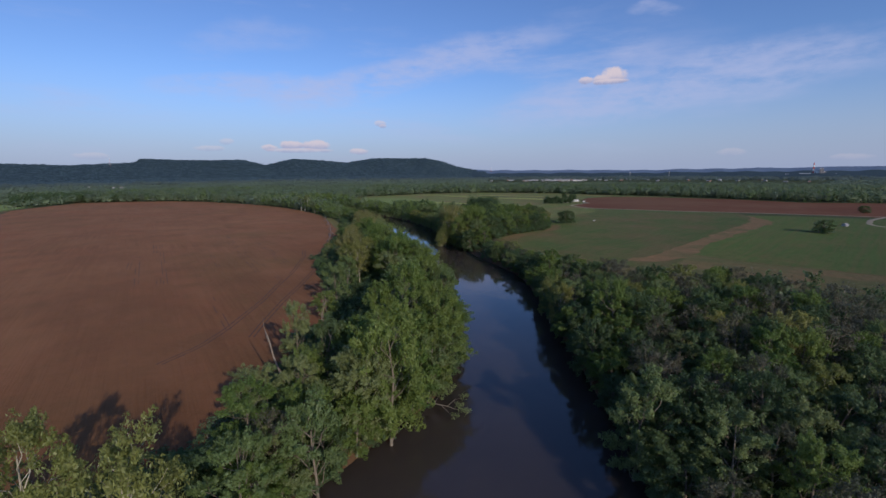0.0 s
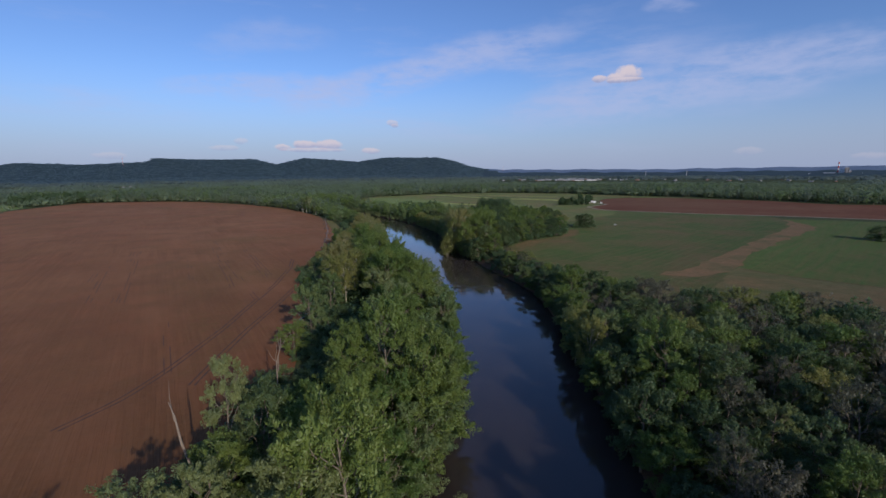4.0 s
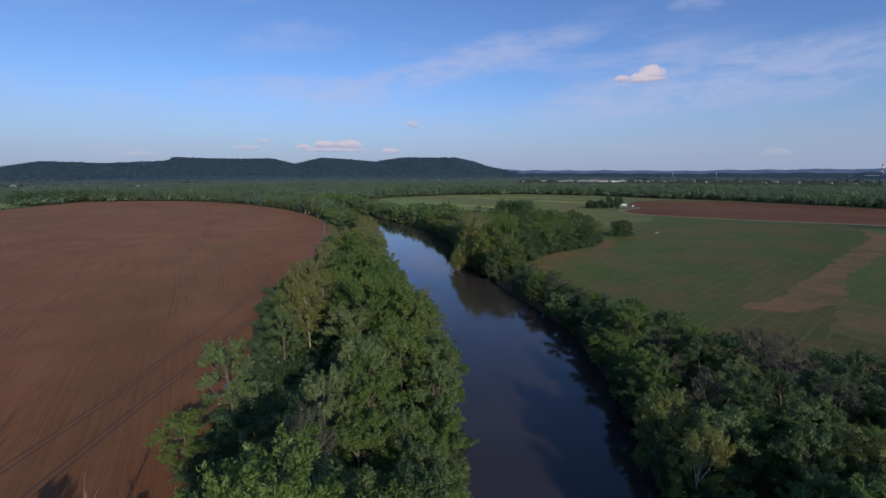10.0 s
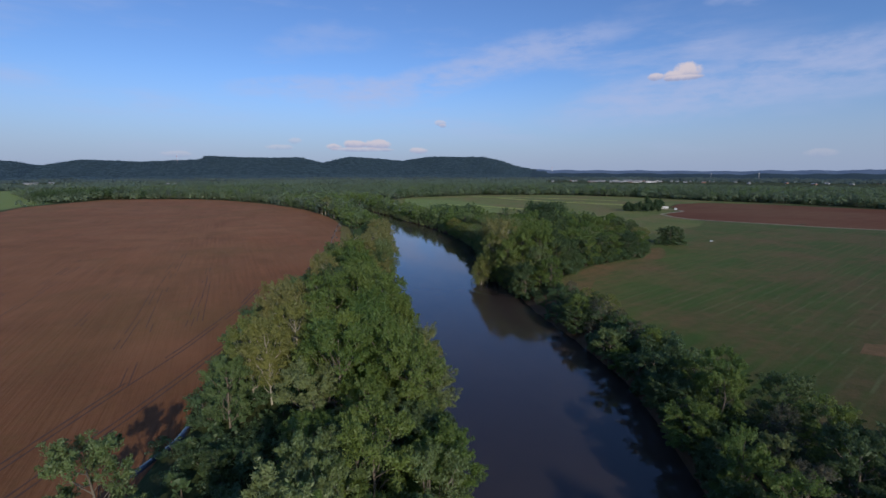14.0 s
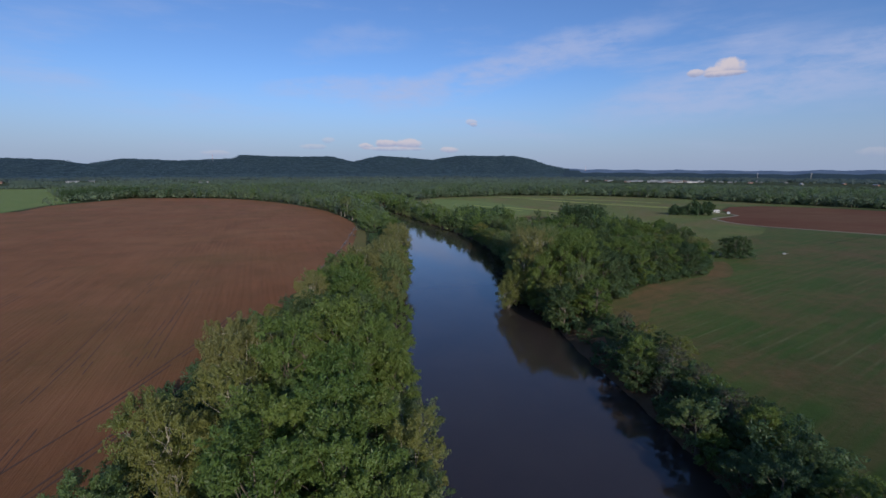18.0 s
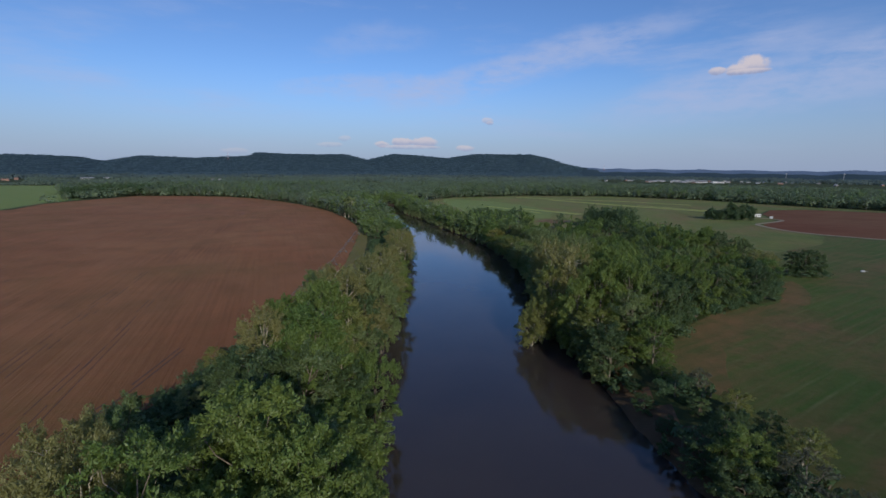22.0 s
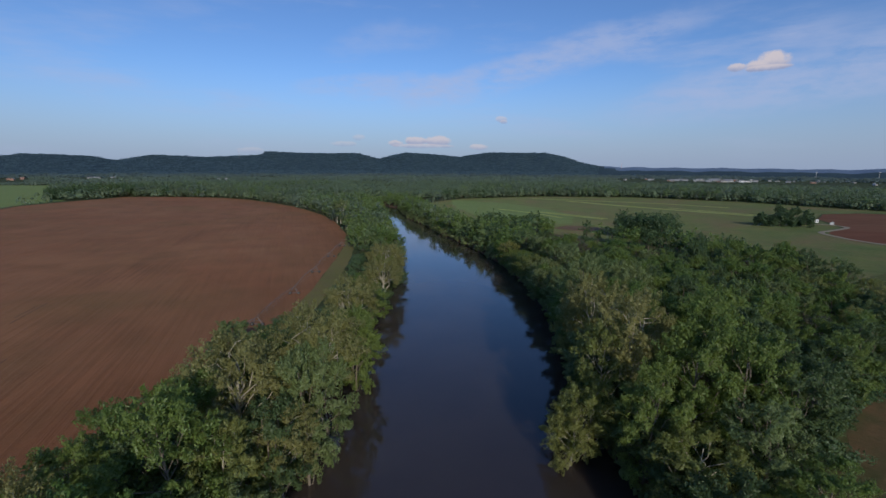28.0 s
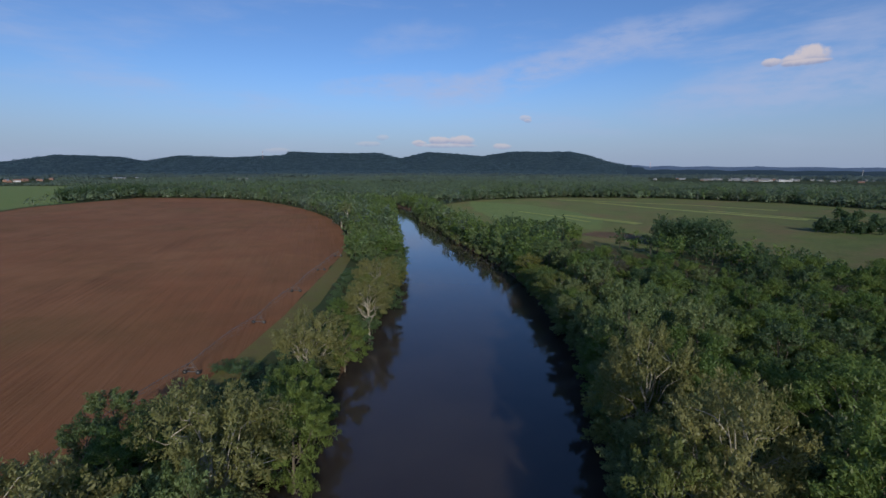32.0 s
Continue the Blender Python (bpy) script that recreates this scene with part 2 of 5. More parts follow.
def grass_material(name, a, bcol, c2, seed=0.0):
    m, nt, b = shader(name, 0.9, 0.15)
    p = place(nt)
    c = blend(nt, blotch(nt, p, 0.015 + seed, 5, 0.6), a, bcol)
    c = blend(nt, times(nt, blotch(nt, p, 0.12, 5, 0.65, 0.45, 0.7), 0.7), c, c2)
    fine = blotch(nt, p, 1.6, 4, 0.7)
    c = blend(nt, times(nt, fine, 0.3), c, tuple(v * 0.55 for v in a))
    link(nt, c, b.inputs["Base Color"])
    relief(nt, b, fine, 0.6, 0.25)
    return m


def leaf_material(name, a, bcol, through_light=0.3, spread=0.17, patches=0.22, depth=0.32):
    """Leaves: shade varies from tree to tree and from spray to spray; some light comes through."""
    m, nt, b = shader(name, 0.50, 0.60)
    info = nt.nodes.new("ShaderNodeObjectInfo")
    geo = nt.nodes.new("ShaderNodeNewGeometry")
    c = blend(nt, info.outputs["Random"], a, bcol)
    r = node(nt, "ShaderNodeMapRange", To_Min=1 - spread, To_Max=1 + spread)
    link(nt, geo.outputs["Random Per Island"], r.inputs["Value"])
    hsv = nt.nodes.new("ShaderNodeHueSaturation")
    link(nt, r.outputs["Result"], hsv.inputs["Value"])
    link(nt, c, hsv.inputs["Color"])
    patch = blotch(nt, place(nt), patches, 3, 0.5, 0.35, 0.65)
    c = blend(nt, times(nt, patch, depth), hsv.outputs["Color"], tuple(v * 0.62 for v in bcol))
    link(nt, c, b.inputs["Base Color"])
    tl = nt.nodes.new("ShaderNodeBsdfTranslucent")
    link(nt, c, tl.inputs["Color"])
    mix = nt.nodes.new("ShaderNodeMixShader")
    mix.inputs[0].default_value = through_light
    link(nt, b.outputs[0], mix.inputs[1])
    link(nt, tl.outputs[0], mix.inputs[2])
    link(nt, mix.outputs[0], nt.nodes["Material Output"].inputs["Surface"])
    return m


def bark_material(name, a, bcol):
    m, nt, b = shader(name, 0.85, 0.2)
    p = place(nt)
    c = blend(nt, blotch(nt, p, 1.4, 5, 0.6), a, bcol)
    c = blend(nt, times(nt, blotch(nt, place(nt, (6, 6, 0.8)), 1.0, 4), 0.4), c, tuple(v * 0.5 for v in a))
    link(nt, c, b.inputs["Base Color"])
    relief(nt, b, blotch(nt, place(nt, (6, 6, 0.8)), 1.0, 4), 0.5, 0.05)
    return m


def plain_material(name, colour, rough=0.6, metal=0.0, dirt=0.25):
    m, nt, b = shader(name, rough, 0.4)
    b.inputs["Metallic"].default_value = metal
    p = place(nt)
    c = blend(nt, times(nt, blotch(nt, p, 0.6, 5, 0.6), dirt), colour, tuple(v * 0.55 for v in colour))
    link(nt, c, b.inputs["Base Color"])
    return m


def water_material():
    m, nt, b = shader("river_water", 0.045, 1.0)
    b.inputs["IOR"].default_value = 1.333
    p = place(nt)
    c = blend(nt, blotch(nt, p, 0.02, 4), (0.041, 0.032, 0.029), (0.053, 0.041, 0.034))
    link(nt, c, b.inputs["Base Color"])
    calm = blotch(nt, place(nt, (1, 0.35, 1), 12), 0.03, 3, 0.5, 0.42, 0.68)
    r = node(nt, "ShaderNodeMapRange", To_Min=0.02, To_Max=0.09)
    link(nt, calm, r.inputs["Value"])
    link(nt, r.outputs["Result"], b.inputs["Roughness"])
    wave = blotch(nt, place(nt, (0.8, 0.45, 1), 20), 0.8, 4, 0.55, 0.2, 0.8)
    relief(nt, b, times(nt, wave, 1.0), 0.10, 0.12)
    # silt in the water spreads the light that enters it
    b.subsurface_method = "BURLEY"
    b.inputs["Subsurface Weight"].default_value = 1.0
    b.inputs["Subsurface Radius"].default_value = (1.0, 0.8, 0.7)
    b.inputs["Subsurface Scale"].default_value = 5.0
    return m


SOIL = soil_material()
RED_SOIL = red_soil_material()
CROP = crop_material("sprouting_crop", (0.030, 0.063, 0.012), (0.052, 0.076, 0.020), (0.086, 0.054, 0.030), 0.34, 45, 0)
WORN_CROP = crop_material("worn_crop", (0.052, 0.066, 0.022), (0.075, 0.076, 0.030), (0.132, 0.078, 0.042), -0.35, 45, 6, 0.1)
CROP_EAST = crop_material("green_crop", (0.046, 0.082, 0.017), (0.061, 0.096, 0.021), (0.097, 0.068, 0.030), 0.85, 45, 1, 0.12)
MEADOW = crop_material("meadow", (0.051, 0.085, 0.023), (0.099, 0.121, 0.034), (0.101, 0.075, 0.039), 0.36, 133, 2, 0.3)
PASTURE = crop_material("pasture", (0.073, 0.117, 0.036), (0.091, 0.134, 0.042), (0.110, 0.109, 0.041), 1.1, 133, 3)
DRY = crop_material("dry_stubble", (0.062, 0.076, 0.025), (0.088, 0.086, 0.035), (0.121, 0.078, 0.039), 0.30, 124, 4, 0.3)
VERGE = grass_material("rough_grass", (0.175, 0.168, 0.050), (0.226, 0.193, 0.063), (0.187, 0.126, 0.061))
LAND = grass_material("wooded_ground", (0.050, 0.073, 0.022), (0.073, 0.090, 0.031), (0.078, 0.063, 0.034))
STUBBLE = grass_material("dry_track", (0.087, 0.081, 0.031), (0.121, 0.090, 0.040), (0.052, 0.081, 0.022))
BARE = grass_material("bare_earth", (0.190, 0.119, 0.063), (0.224, 0.143, 0.076), (0.084, 0.084, 0.031))
GRAVEL = plain_material("pale_gravel", (0.30, 0.25, 0.17), 0.95, 0, 0.5)
MUD = grass_material("bank_mud", (0.150, 0.088, 0.048), (0.190, 0.120, 0.072), (0.07, 0.065, 0.03))
RUT = plain_material("wheel_rut_soil", (0.104, 0.053, 0.035), 0.95, 0, 0.4)
WATER = water_material()
LEAF = {
    "maple": leaf_material("maple_leaves", (0.136, 0.229, 0.054), (0.242, 0.315, 0.075), 0.52),
    "dark": leaf_material("dark_leaves", (0.078, 0.139, 0.055), (0.148, 0.211, 0.077), 0.52),
    "olive": leaf_material("sycamore_leaves", (0.242, 0.284, 0.078), (0.328, 0.334, 0.100), 0.52),
    "sycamore": leaf_material("pale_sycamore_leaves", (0.276, 0.284, 0.099), (0.354, 0.337, 0.123), 0.52),
    "grey": leaf_material("budding_leaves", (0.124, 0.140, 0.085), (0.167, 0.161, 0.103), 0.52),
    "silver": leaf_material("silver_maple_leaves", (0.182, 0.270, 0.094), (0.286, 0.335, 0.133), 0.52),
    "shrub": leaf_material("shrub_leaves", (0.106, 0.188, 0.077), (0.143, 0.217, 0.093), 0.52),
    # far to ridge: aerial haze mixed into the leaf colours, bluer with distance
    "far": leaf_material("hazed_far_leaves", (0.176, 0.240, 0.121), (0.195, 0.258, 0.137), 0.45, 0.16, 0.022, 0.8),
    "mid": leaf_material("hazed_mid_leaves", (0.167, 0.229, 0.149), (0.184, 0.242, 0.163), 0.45, 0.16, 0.011, 0.8),
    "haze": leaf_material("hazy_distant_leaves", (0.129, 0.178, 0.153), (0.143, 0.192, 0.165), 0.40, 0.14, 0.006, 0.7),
    "hill": leaf_material("hazed_hill_leaves", (0.057, 0.096, 0.103), (0.064, 0.105, 0.110), 0.1, 0.12, 0.008),
    "ridge": leaf_material("hazed_ridge_leaves", (0.150, 0.205, 0.285), (0.156, 0.212, 0.292), 0.1, 0.04, 0.004),
}
BARK = bark_material("grey_brown_bark", (0.18, 0.15, 0.115), (0.26, 0.22, 0.17))
PALE_BARK = bark_material("pale_sycamore_bark", (0.42, 0.38, 0.29), (0.54, 0.49, 0.39))
DEAD_BARK = bark_material("bleached_dead_wood", (0.26, 0.20, 0.15), (0.34, 0.28, 0.22))
TOWN_WHITE = plain_material("weathered_white", (0.42, 0.42, 0.42), 0.7, 0, 0.3)
STEEL = plain_material("galvanised_steel", (0.26, 0.25, 0.24), 0.55, 0.5, 0.3)
RUBBER = plain_material("tyre_rubber", (0.03, 0.03, 0.03), 0.85, 0, 0.2)
WHITE = plain_material("white_paint", (0.78, 0.77, 0.74), 0.6, 0, 0.2)
ROOF = plain_material("grey_roof", (0.30, 0.29, 0.28), 0.7, 0, 0.3)
RED_PAINT = plain_material("red_mast_paint", (0.50, 0.07, 0.05), 0.6, 0, 0.2)
BRICK = plain_material("brick_wall", (0.32, 0.19, 0.14), 0.85, 0, 0.4)
DARK_GLASS = plain_material("dark_window", (0.03, 0.035, 0.04), 0.15, 0, 0.1)


# ---------------------------------------------------------------- mesh helpers
def raw_mesh(name, verts, faces):
    """A mesh from an array of points and an array of faces, all with the same number of corners."""
    me = bpy.data.meshes.new(name)
    v = np.asarray(verts, dtype=np.float32)
    f = np.asarray(faces, dtype=np.int32)
    k = f.shape[1]
    me.vertices.add(len(v))
    me.vertices.foreach_set("co", v.ravel())
    me.loops.add(f.size)
    me.loops.foreach_set("vertex_index", f.ravel())
    me.polygons.add(len(f))
    me.polygons.foreach_set("loop_start", np.arange(0, f.size, k, dtype=np.int32))
    me.update(calc_edges=True)
    return me


def add(name, me, material, parent=None, label=""):
    if material is not None and not me.materials:
        me.materials.append(material)
    ob = new(name, me)
    if parent is not None:
        ob.parent = parent
    if label:
        ob["label"] = label
    return ob


def part(name, bm, material, parent, label=""):
    me = bpy.data.meshes.new(name)
    bm.to_mesh(me)
    bm.free()
    return add(name, me, material, parent, label)


def smooth(me):
    me.polygons.foreach_set("use_smooth", np.ones(len(me.polygons), dtype=bool))


def tube(points, radii, sides=6):
    """Points and quads of a tapered tube along a line."""
    p = np.asarray(points, float)
    n = len(p)
    d = np.gradient(p, axis=0)
    d /= np.linalg.norm(d, axis=1)[:, None] + 1e-9
    ref = np.where(np.abs(d[:, 2:3]) > 0.9, np.array([[1.0, 0, 0]]), np.array([[0, 0, 1.0]]))
    a = np.cross(d, ref)
    a /= np.linalg.norm(a, axis=1)[:, None] + 1e-9
    b = np.cross(d, a)
    ang = np.linspace(0, 2 * np.pi, sides, endpoint=False)
    ring = p[:, None] + np.asarray(radii)[:, None, None] * (np.cos(ang)[None, :, None] * a[:, None] + np.sin(ang)[None, :, None] * b[:, None])
    v = ring.reshape(-1, 3)
    q = []
    for i in range(n - 1):
        for j in range(sides):
            k = (j + 1) % sides
            q.append((i * sides + j, i * sides + k, (i + 1) * sides + k, (i + 1) * sides + j))
    return v, np.array(q)


def join(pieces):
    vs, fs, base = [], [], 0
    for v, f in pieces:
        vs.append(np.asarray(v))
        fs.append(np.asarray(f) + base)
        base += len(v)
    return np.concatenate(vs), np.concatenate(fs)


def sprays(rng, centres, radii, outward, count, size, broad=1.0):
    """Leaf sprays: small bent kites on the outer side of clumps. Returns points and quads."""
    n = len(centres)
    c = np.repeat(centres, count, axis=0)
    r = np.repeat(radii, count)
    o = np.repeat(outward, count, axis=0)
    u = rng.normal(size=(n * count, 3))
    u += o * 0.75 + np.array([0, 0, 0.30])
    u /= np.linalg.norm(u, axis=1)[:, None]
    # each clump is a bough: drawn out along its own way and thinning to its tip
    a = rng.uniform(-0.75, 1.15, n * count)
    side = u - o * np.sum(u * o, axis=1)[:, None]
    girth = r * (1.0 - 0.62 * np.clip(a, 0, 1.15)) * rng.uniform(0.45, 1.08, n * count)
    pos = c + o * (r * a * 1.15)[:, None] + side * girth[:, None] * np.array([1, 1, 0.85])
    t = rng.normal(size=u.shape) * 0.60 + np.array([0, 0, 0.30])
    t -= u * (np.sum(t * u, axis=1)[:, None] - 0.25)
    t /= np.linalg.norm(t, axis=1)[:, None] + 1e-9
    nrm = u * 0.75 + o * 0.5 + rng.normal(size=u.shape) * 0.34 + np.array([0, 0, 0.30])
    s = np.cross(nrm, t)
    s /= np.linalg.norm(s, axis=1)[:, None] + 1e-9
    nrm = np.cross(t, s)
    ln = size * rng.uniform(0.65, 1.45, (len(pos), 1))
    wd = ln * broad * rng.uniform(0.20, 0.38, (len(pos), 1))
    tip = pos + t * ln
    v = np.stack([pos - t * ln * 0.55, pos + s * wd + nrm * ln * 0.18, tip, pos - s * wd + nrm * ln * 0.10], axis=1).reshape(-1, 3)
    return v, np.arange(len(v)).reshape(-1, 4)


def crown_boughs(rng, height, radius, base, boughs, each, lean):
    """A crown as billows: the centres of its boughs, and on each bough its leaf clumps with the way they face."""
    half = (height - base) / 2
    i = np.arange(boughs) + 0.5
    up = 1 - 1.85 * (i / boughs) ** 1.15 + rng.uniform(-0.08, 0.08, boughs)
    az = i * 2.39996 + rng.uniform(-0.5, 0.5, boughs) + rng.uniform(0, 6.28)
    girth = radius * rng.uniform(0.30, 0.50, boughs)
    flat = np.sqrt(np.clip(1 - 0.80 * up * up, 0, 1)) * (radius - girth * 0.85) * rng.uniform(0.78, 1.18, boughs)
    b = np.stack([np.cos(az) * flat, np.sin(az) * flat, base + half + up * (half - girth * 0.8)], 1)
    b[:, 2] += rng.uniform(-0.06, 0.06, boughs) * half
    b[:, 0] += lean[0] * b[:, 2] / height
    b[:, 1] += lean[1] * b[:, 2] / height
    facing = b - np.array([lean[0] * 0.5, lean[1] * 0.5, base + half * 0.8])
    facing /= np.linalg.norm(facing, axis=1)[:, None] + 1e-9
    k = rng.normal(size=(boughs * each, 3)) + np.repeat(facing, each, axis=0) * 0.95 + np.array([0, 0, 0.35])
    k /= np.linalg.norm(k, axis=1)[:, None]
    c = np.repeat(b, each, axis=0) + k * (np.repeat(girth, each) * rng.uniform(0.62, 1.0, boughs * each))[:, None] * np.array([1.08, 1.08, 0.76])
    out = k * np.array([0.85, 0.85, 0.7]) + np.repeat(facing, each, axis=0) * 0.4
    out /= np.linalg.norm(out, axis=1)[:, None]
    return b, c, out


def tree_model(rng, name, label, leaves, bark, height=20.0, radius=6.0, base=5.0, boughs=12, each=8, per=100, leaf=0.36, trunk=0.36, clump=0.18, twigs=3, stout=0.42, lean=(0, 0)):
    """One tree: an empty at its foot with a trunk, its limbs and a crown of leaf sprays."""
    top = tagged(new(name), label, "tree")
    b, c, out = crown_boughs(rng, height, radius, base, boughs, each, lean)
    r = radius * clump * rng.uniform(0.7, 1.4, len(c))
    wob = rng.normal(size=4) * radius * 0.05
    spine = np.array([[0, 0, -1.2], [lean[0] * 0.1, lean[1] * 0.1, height * 0.22], [lean[0] * 0.35 + wob[0], lean[1] * 0.35 + wob[1], height * 0.5], [lean[0] * 0.8 + wob[2], lean[1] * 0.8 + wob[3], height * 0.84]])
    v, q = tube(spine, [trunk * 1.25, trunk, trunk * 0.66, 0.07], 7)
    add("trunk", raw_mesh("trunk", v, q), bark, top)
    pieces = []
    for i in range(boughs):
        h0 = min(max(base * 0.7, b[i, 2] - radius * rng.uniform(0.55, 0.95)), height * 0.78)
        foot = np.array([np.interp(h0, spine[:, 2], spine[:, 0]), np.interp(h0, spine[:, 2], spine[:, 1]), h0])
        w = trunk * stout * rng.uniform(0.8, 1.2)
        k1 = foot * 0.62 + b[i] * 0.38 + rng.normal(size=3) * radius * 0.06 - np.array([0, 0, 0.06 * radius])
        k2 = foot * 0.28 + b[i] * 0.72 + rng.normal(size=3) * radius * 0.07
        pieces.append(tube([foot, k1, k2, b[i]], [w, w * 0.8, w * 0.58, w * 0.4], 5))
        for j in rng.permutation(each)[:twigs]:
            e = c[i * each + j] + out[i * each + j] * r[i * each + j] * 0.7
            root = k2 if j % 2 else b[i]
            pieces.append(tube([root, (root + e) / 2 + rng.normal(size=3) * radius * 0.05, e], [w * 0.42, w * 0.27, 0.025], 4))
    v, q = join(pieces)
    add("branchwork", raw_mesh("branchwork", v, q), bark, top)
    v, q = sprays(rng, c, r, out, per, leaf)
    add("crown", raw_mesh("crown", v, q), leaves, top)
    return top


# ---------------------------------------------------------------- plan of the river and the land
# water's edge, downstream to upstream, on either bank
WEST_BANK = [(-420, -60), (-230, -30), (-130, 10), (-85, 45), (-62, 68), (-42, 93), (-27, 118), (-15, 136), (-9, 160), (-9, 200),
             (-13, 235), (-24, 277), (-37, 310), (-54, 345), (-67, 380), (-78, 410), (-87, 440), (-92, 475), (-104, 520), (-117, 580),
             (-138, 640), (-165, 700), (-200, 770), (-232, 835), (-258, 895), (-285, 960), (-310, 1010), (-360, 1060), (-450, 1090), (-600, 1110)]
EAST_BANK = [(-380, -150), (-200, -110), (-90, -75), (-25, -45), (15, 0), (34, 50), (38, 105), (39, 135), (40, 165), (41, 200),
             (43, 240), (42, 280), (39, 310), (28, 345), (14.5, 380), (6, 410), (-8, 442), (-13, 475), (-19, 520), (-34, 578),
             (-60, 640), (-94, 700), (-140, 766), (-176, 830), (-214, 880), (-250, 950), (-285, 1020), (-345, 1085), (-440, 1125), (-600, 1150)]
WEST = np.array(WEST_BANK, float)
EAST = np.array(EAST_BANK, float)
WATER_Z = -6.0


def west_x(y):
    return np.interp(y, WEST[3:, 1], WEST[3:, 0])


def east_x(y):
    return np.interp(y, EAST[3:, 1], EAST[3:, 0])


def inside(poly, x, y):
    """Whether points lie in a polygon."""
    x, y = np.asarray(x, float), np.asarray(y, float)
    hit = np.zeros(x.shape, bool)
    n = len(poly)
    for i in range(n):
        (x0, y0), (x1, y1) = poly[i], poly[(i + 1) % n]
        if y0 == y1:
            continue
        cross = (y0 > y) != (y1 > y)
        hit ^= cross & (x < (x1 - x0) * (y - y0) / (y1 - y0) + x0)
    return hit


RIVER_POLY = [tuple(p) for p in WEST] + [tuple(p) for p in EAST[::-1]]


def from_water(x, y):
    """Distance from the water's edge, positive on land."""
    x, y = np.asarray(x, float), np.asarray(y, float)
    best = np.full(x.shape, 1e9)
    for line in (WEST, EAST):
        for (x0, y0), (x1, y1) in zip(line[:-1], line[1:]):
            dx, dy = x1 - x0, y1 - y0
            t = np.clip(((x - x0) * dx + (y - y0) * dy) / (dx * dx + dy * dy), 0, 1)
            best = np.minimum(best, np.hypot(x - x0 - t * dx, y - y0 - t * dy))
    return np.where(inside(RIVER_POLY, x, y), -best, best)


def height_at(x, y):
    e = from_water(x, y)
    wob = 0.6 * np.sin(x * 0.21 + y * 0.13) + 0.4 * np.sin(x * 0.37 - y * 0.29)
    h = np.interp(e, [-14, -2, 0, 2.5, 8, 14.5], [-10, -6.8, -6.0, -4.6, -1.1, 0.0])
    bank = np.clip(1 - np.abs(e - 6) / 7, 0, 1)
    return h + wob * bank * 0.6


def axis(a, b, step, far_a, far_b):
    core = list(np.arange(a, b + 0.1, step))
    out, s, v = [], step, b
    while v < far_b:
        s *= 1.18
        v += s
        out.append(min(v, far_b))
    left, s, v = [], step, a
    while v > far_a:
        s *= 1.18
        v -= s
        left.append(max(v, far_a))
    return np.array(left[::-1] + core + out)


gx = axis(-480, 130, 4.0, -4900, 4900)
gy = axis(-140, 1160, 5.0, -1500, 4900)
GX, GY = np.meshgrid(gx, gy)
GZ = height_at(GX, GY)
nx, ny = len(gx), len(gy)
idx = np.arange(nx * ny).reshape(ny, nx)
quads = np.stack([idx[:-1, :-1], idx[:-1, 1:], idx[1:, 1:], idx[1:, :-1]], axis=-1).reshape(-1, 4)
me = raw_mesh("ground", np.stack([GX.ravel(), GY.ravel(), GZ.ravel()], axis=1), quads)
smooth(me)
tagged(add("ground", me, LAND), "flat wooded river plain of dark rough grass and earth", "ground", kind="structure")
me.materials.append(MUD)
mid_e = from_water(GX, GY)
near_bank = (mid_e[:-1, :-1] < 5.5).reshape(-1)
me.polygons.foreach_set("material_index", near_bank.astype(np.int32))

wv = np.concatenate([np.stack([WEST[:, 0] - 7, WEST[:, 1] + 3, np.full(len(WEST), WATER_Z)], 1), np.stack([EAST[:, 0] + 7, EAST[:, 1] - 3, np.full(len(EAST), WATER_Z)], 1)])
n = len(WEST)
wq = np.array([(i, n + i, n + i + 1, i + 1) for i in range(n - 1)])
tagged(add("water", raw_mesh("water", wv, wq), WATER), "calm dark brown river mirroring blue sky", "river", kind="structure")


def ribbon_curve(points, step=8.0):
    """A smooth line through points."""
    p = np.array(points, float)
    d = np.concatenate([[0], np.cumsum(np.hypot(*np.diff(p, axis=0).T))])
    t = np.arange(0, d[-1], step)
    x, y = np.interp(t, d, p[:, 0]), np.interp(t, d, p[:, 1])
    k = np.ones(5) / 5
    xs = np.convolve(np.pad(x, 2, mode="edge"), k, "valid")
    ys = np.convolve(np.pad(y, 2, mode="edge"), k, "valid")
    return np.stack([xs, ys], 1)


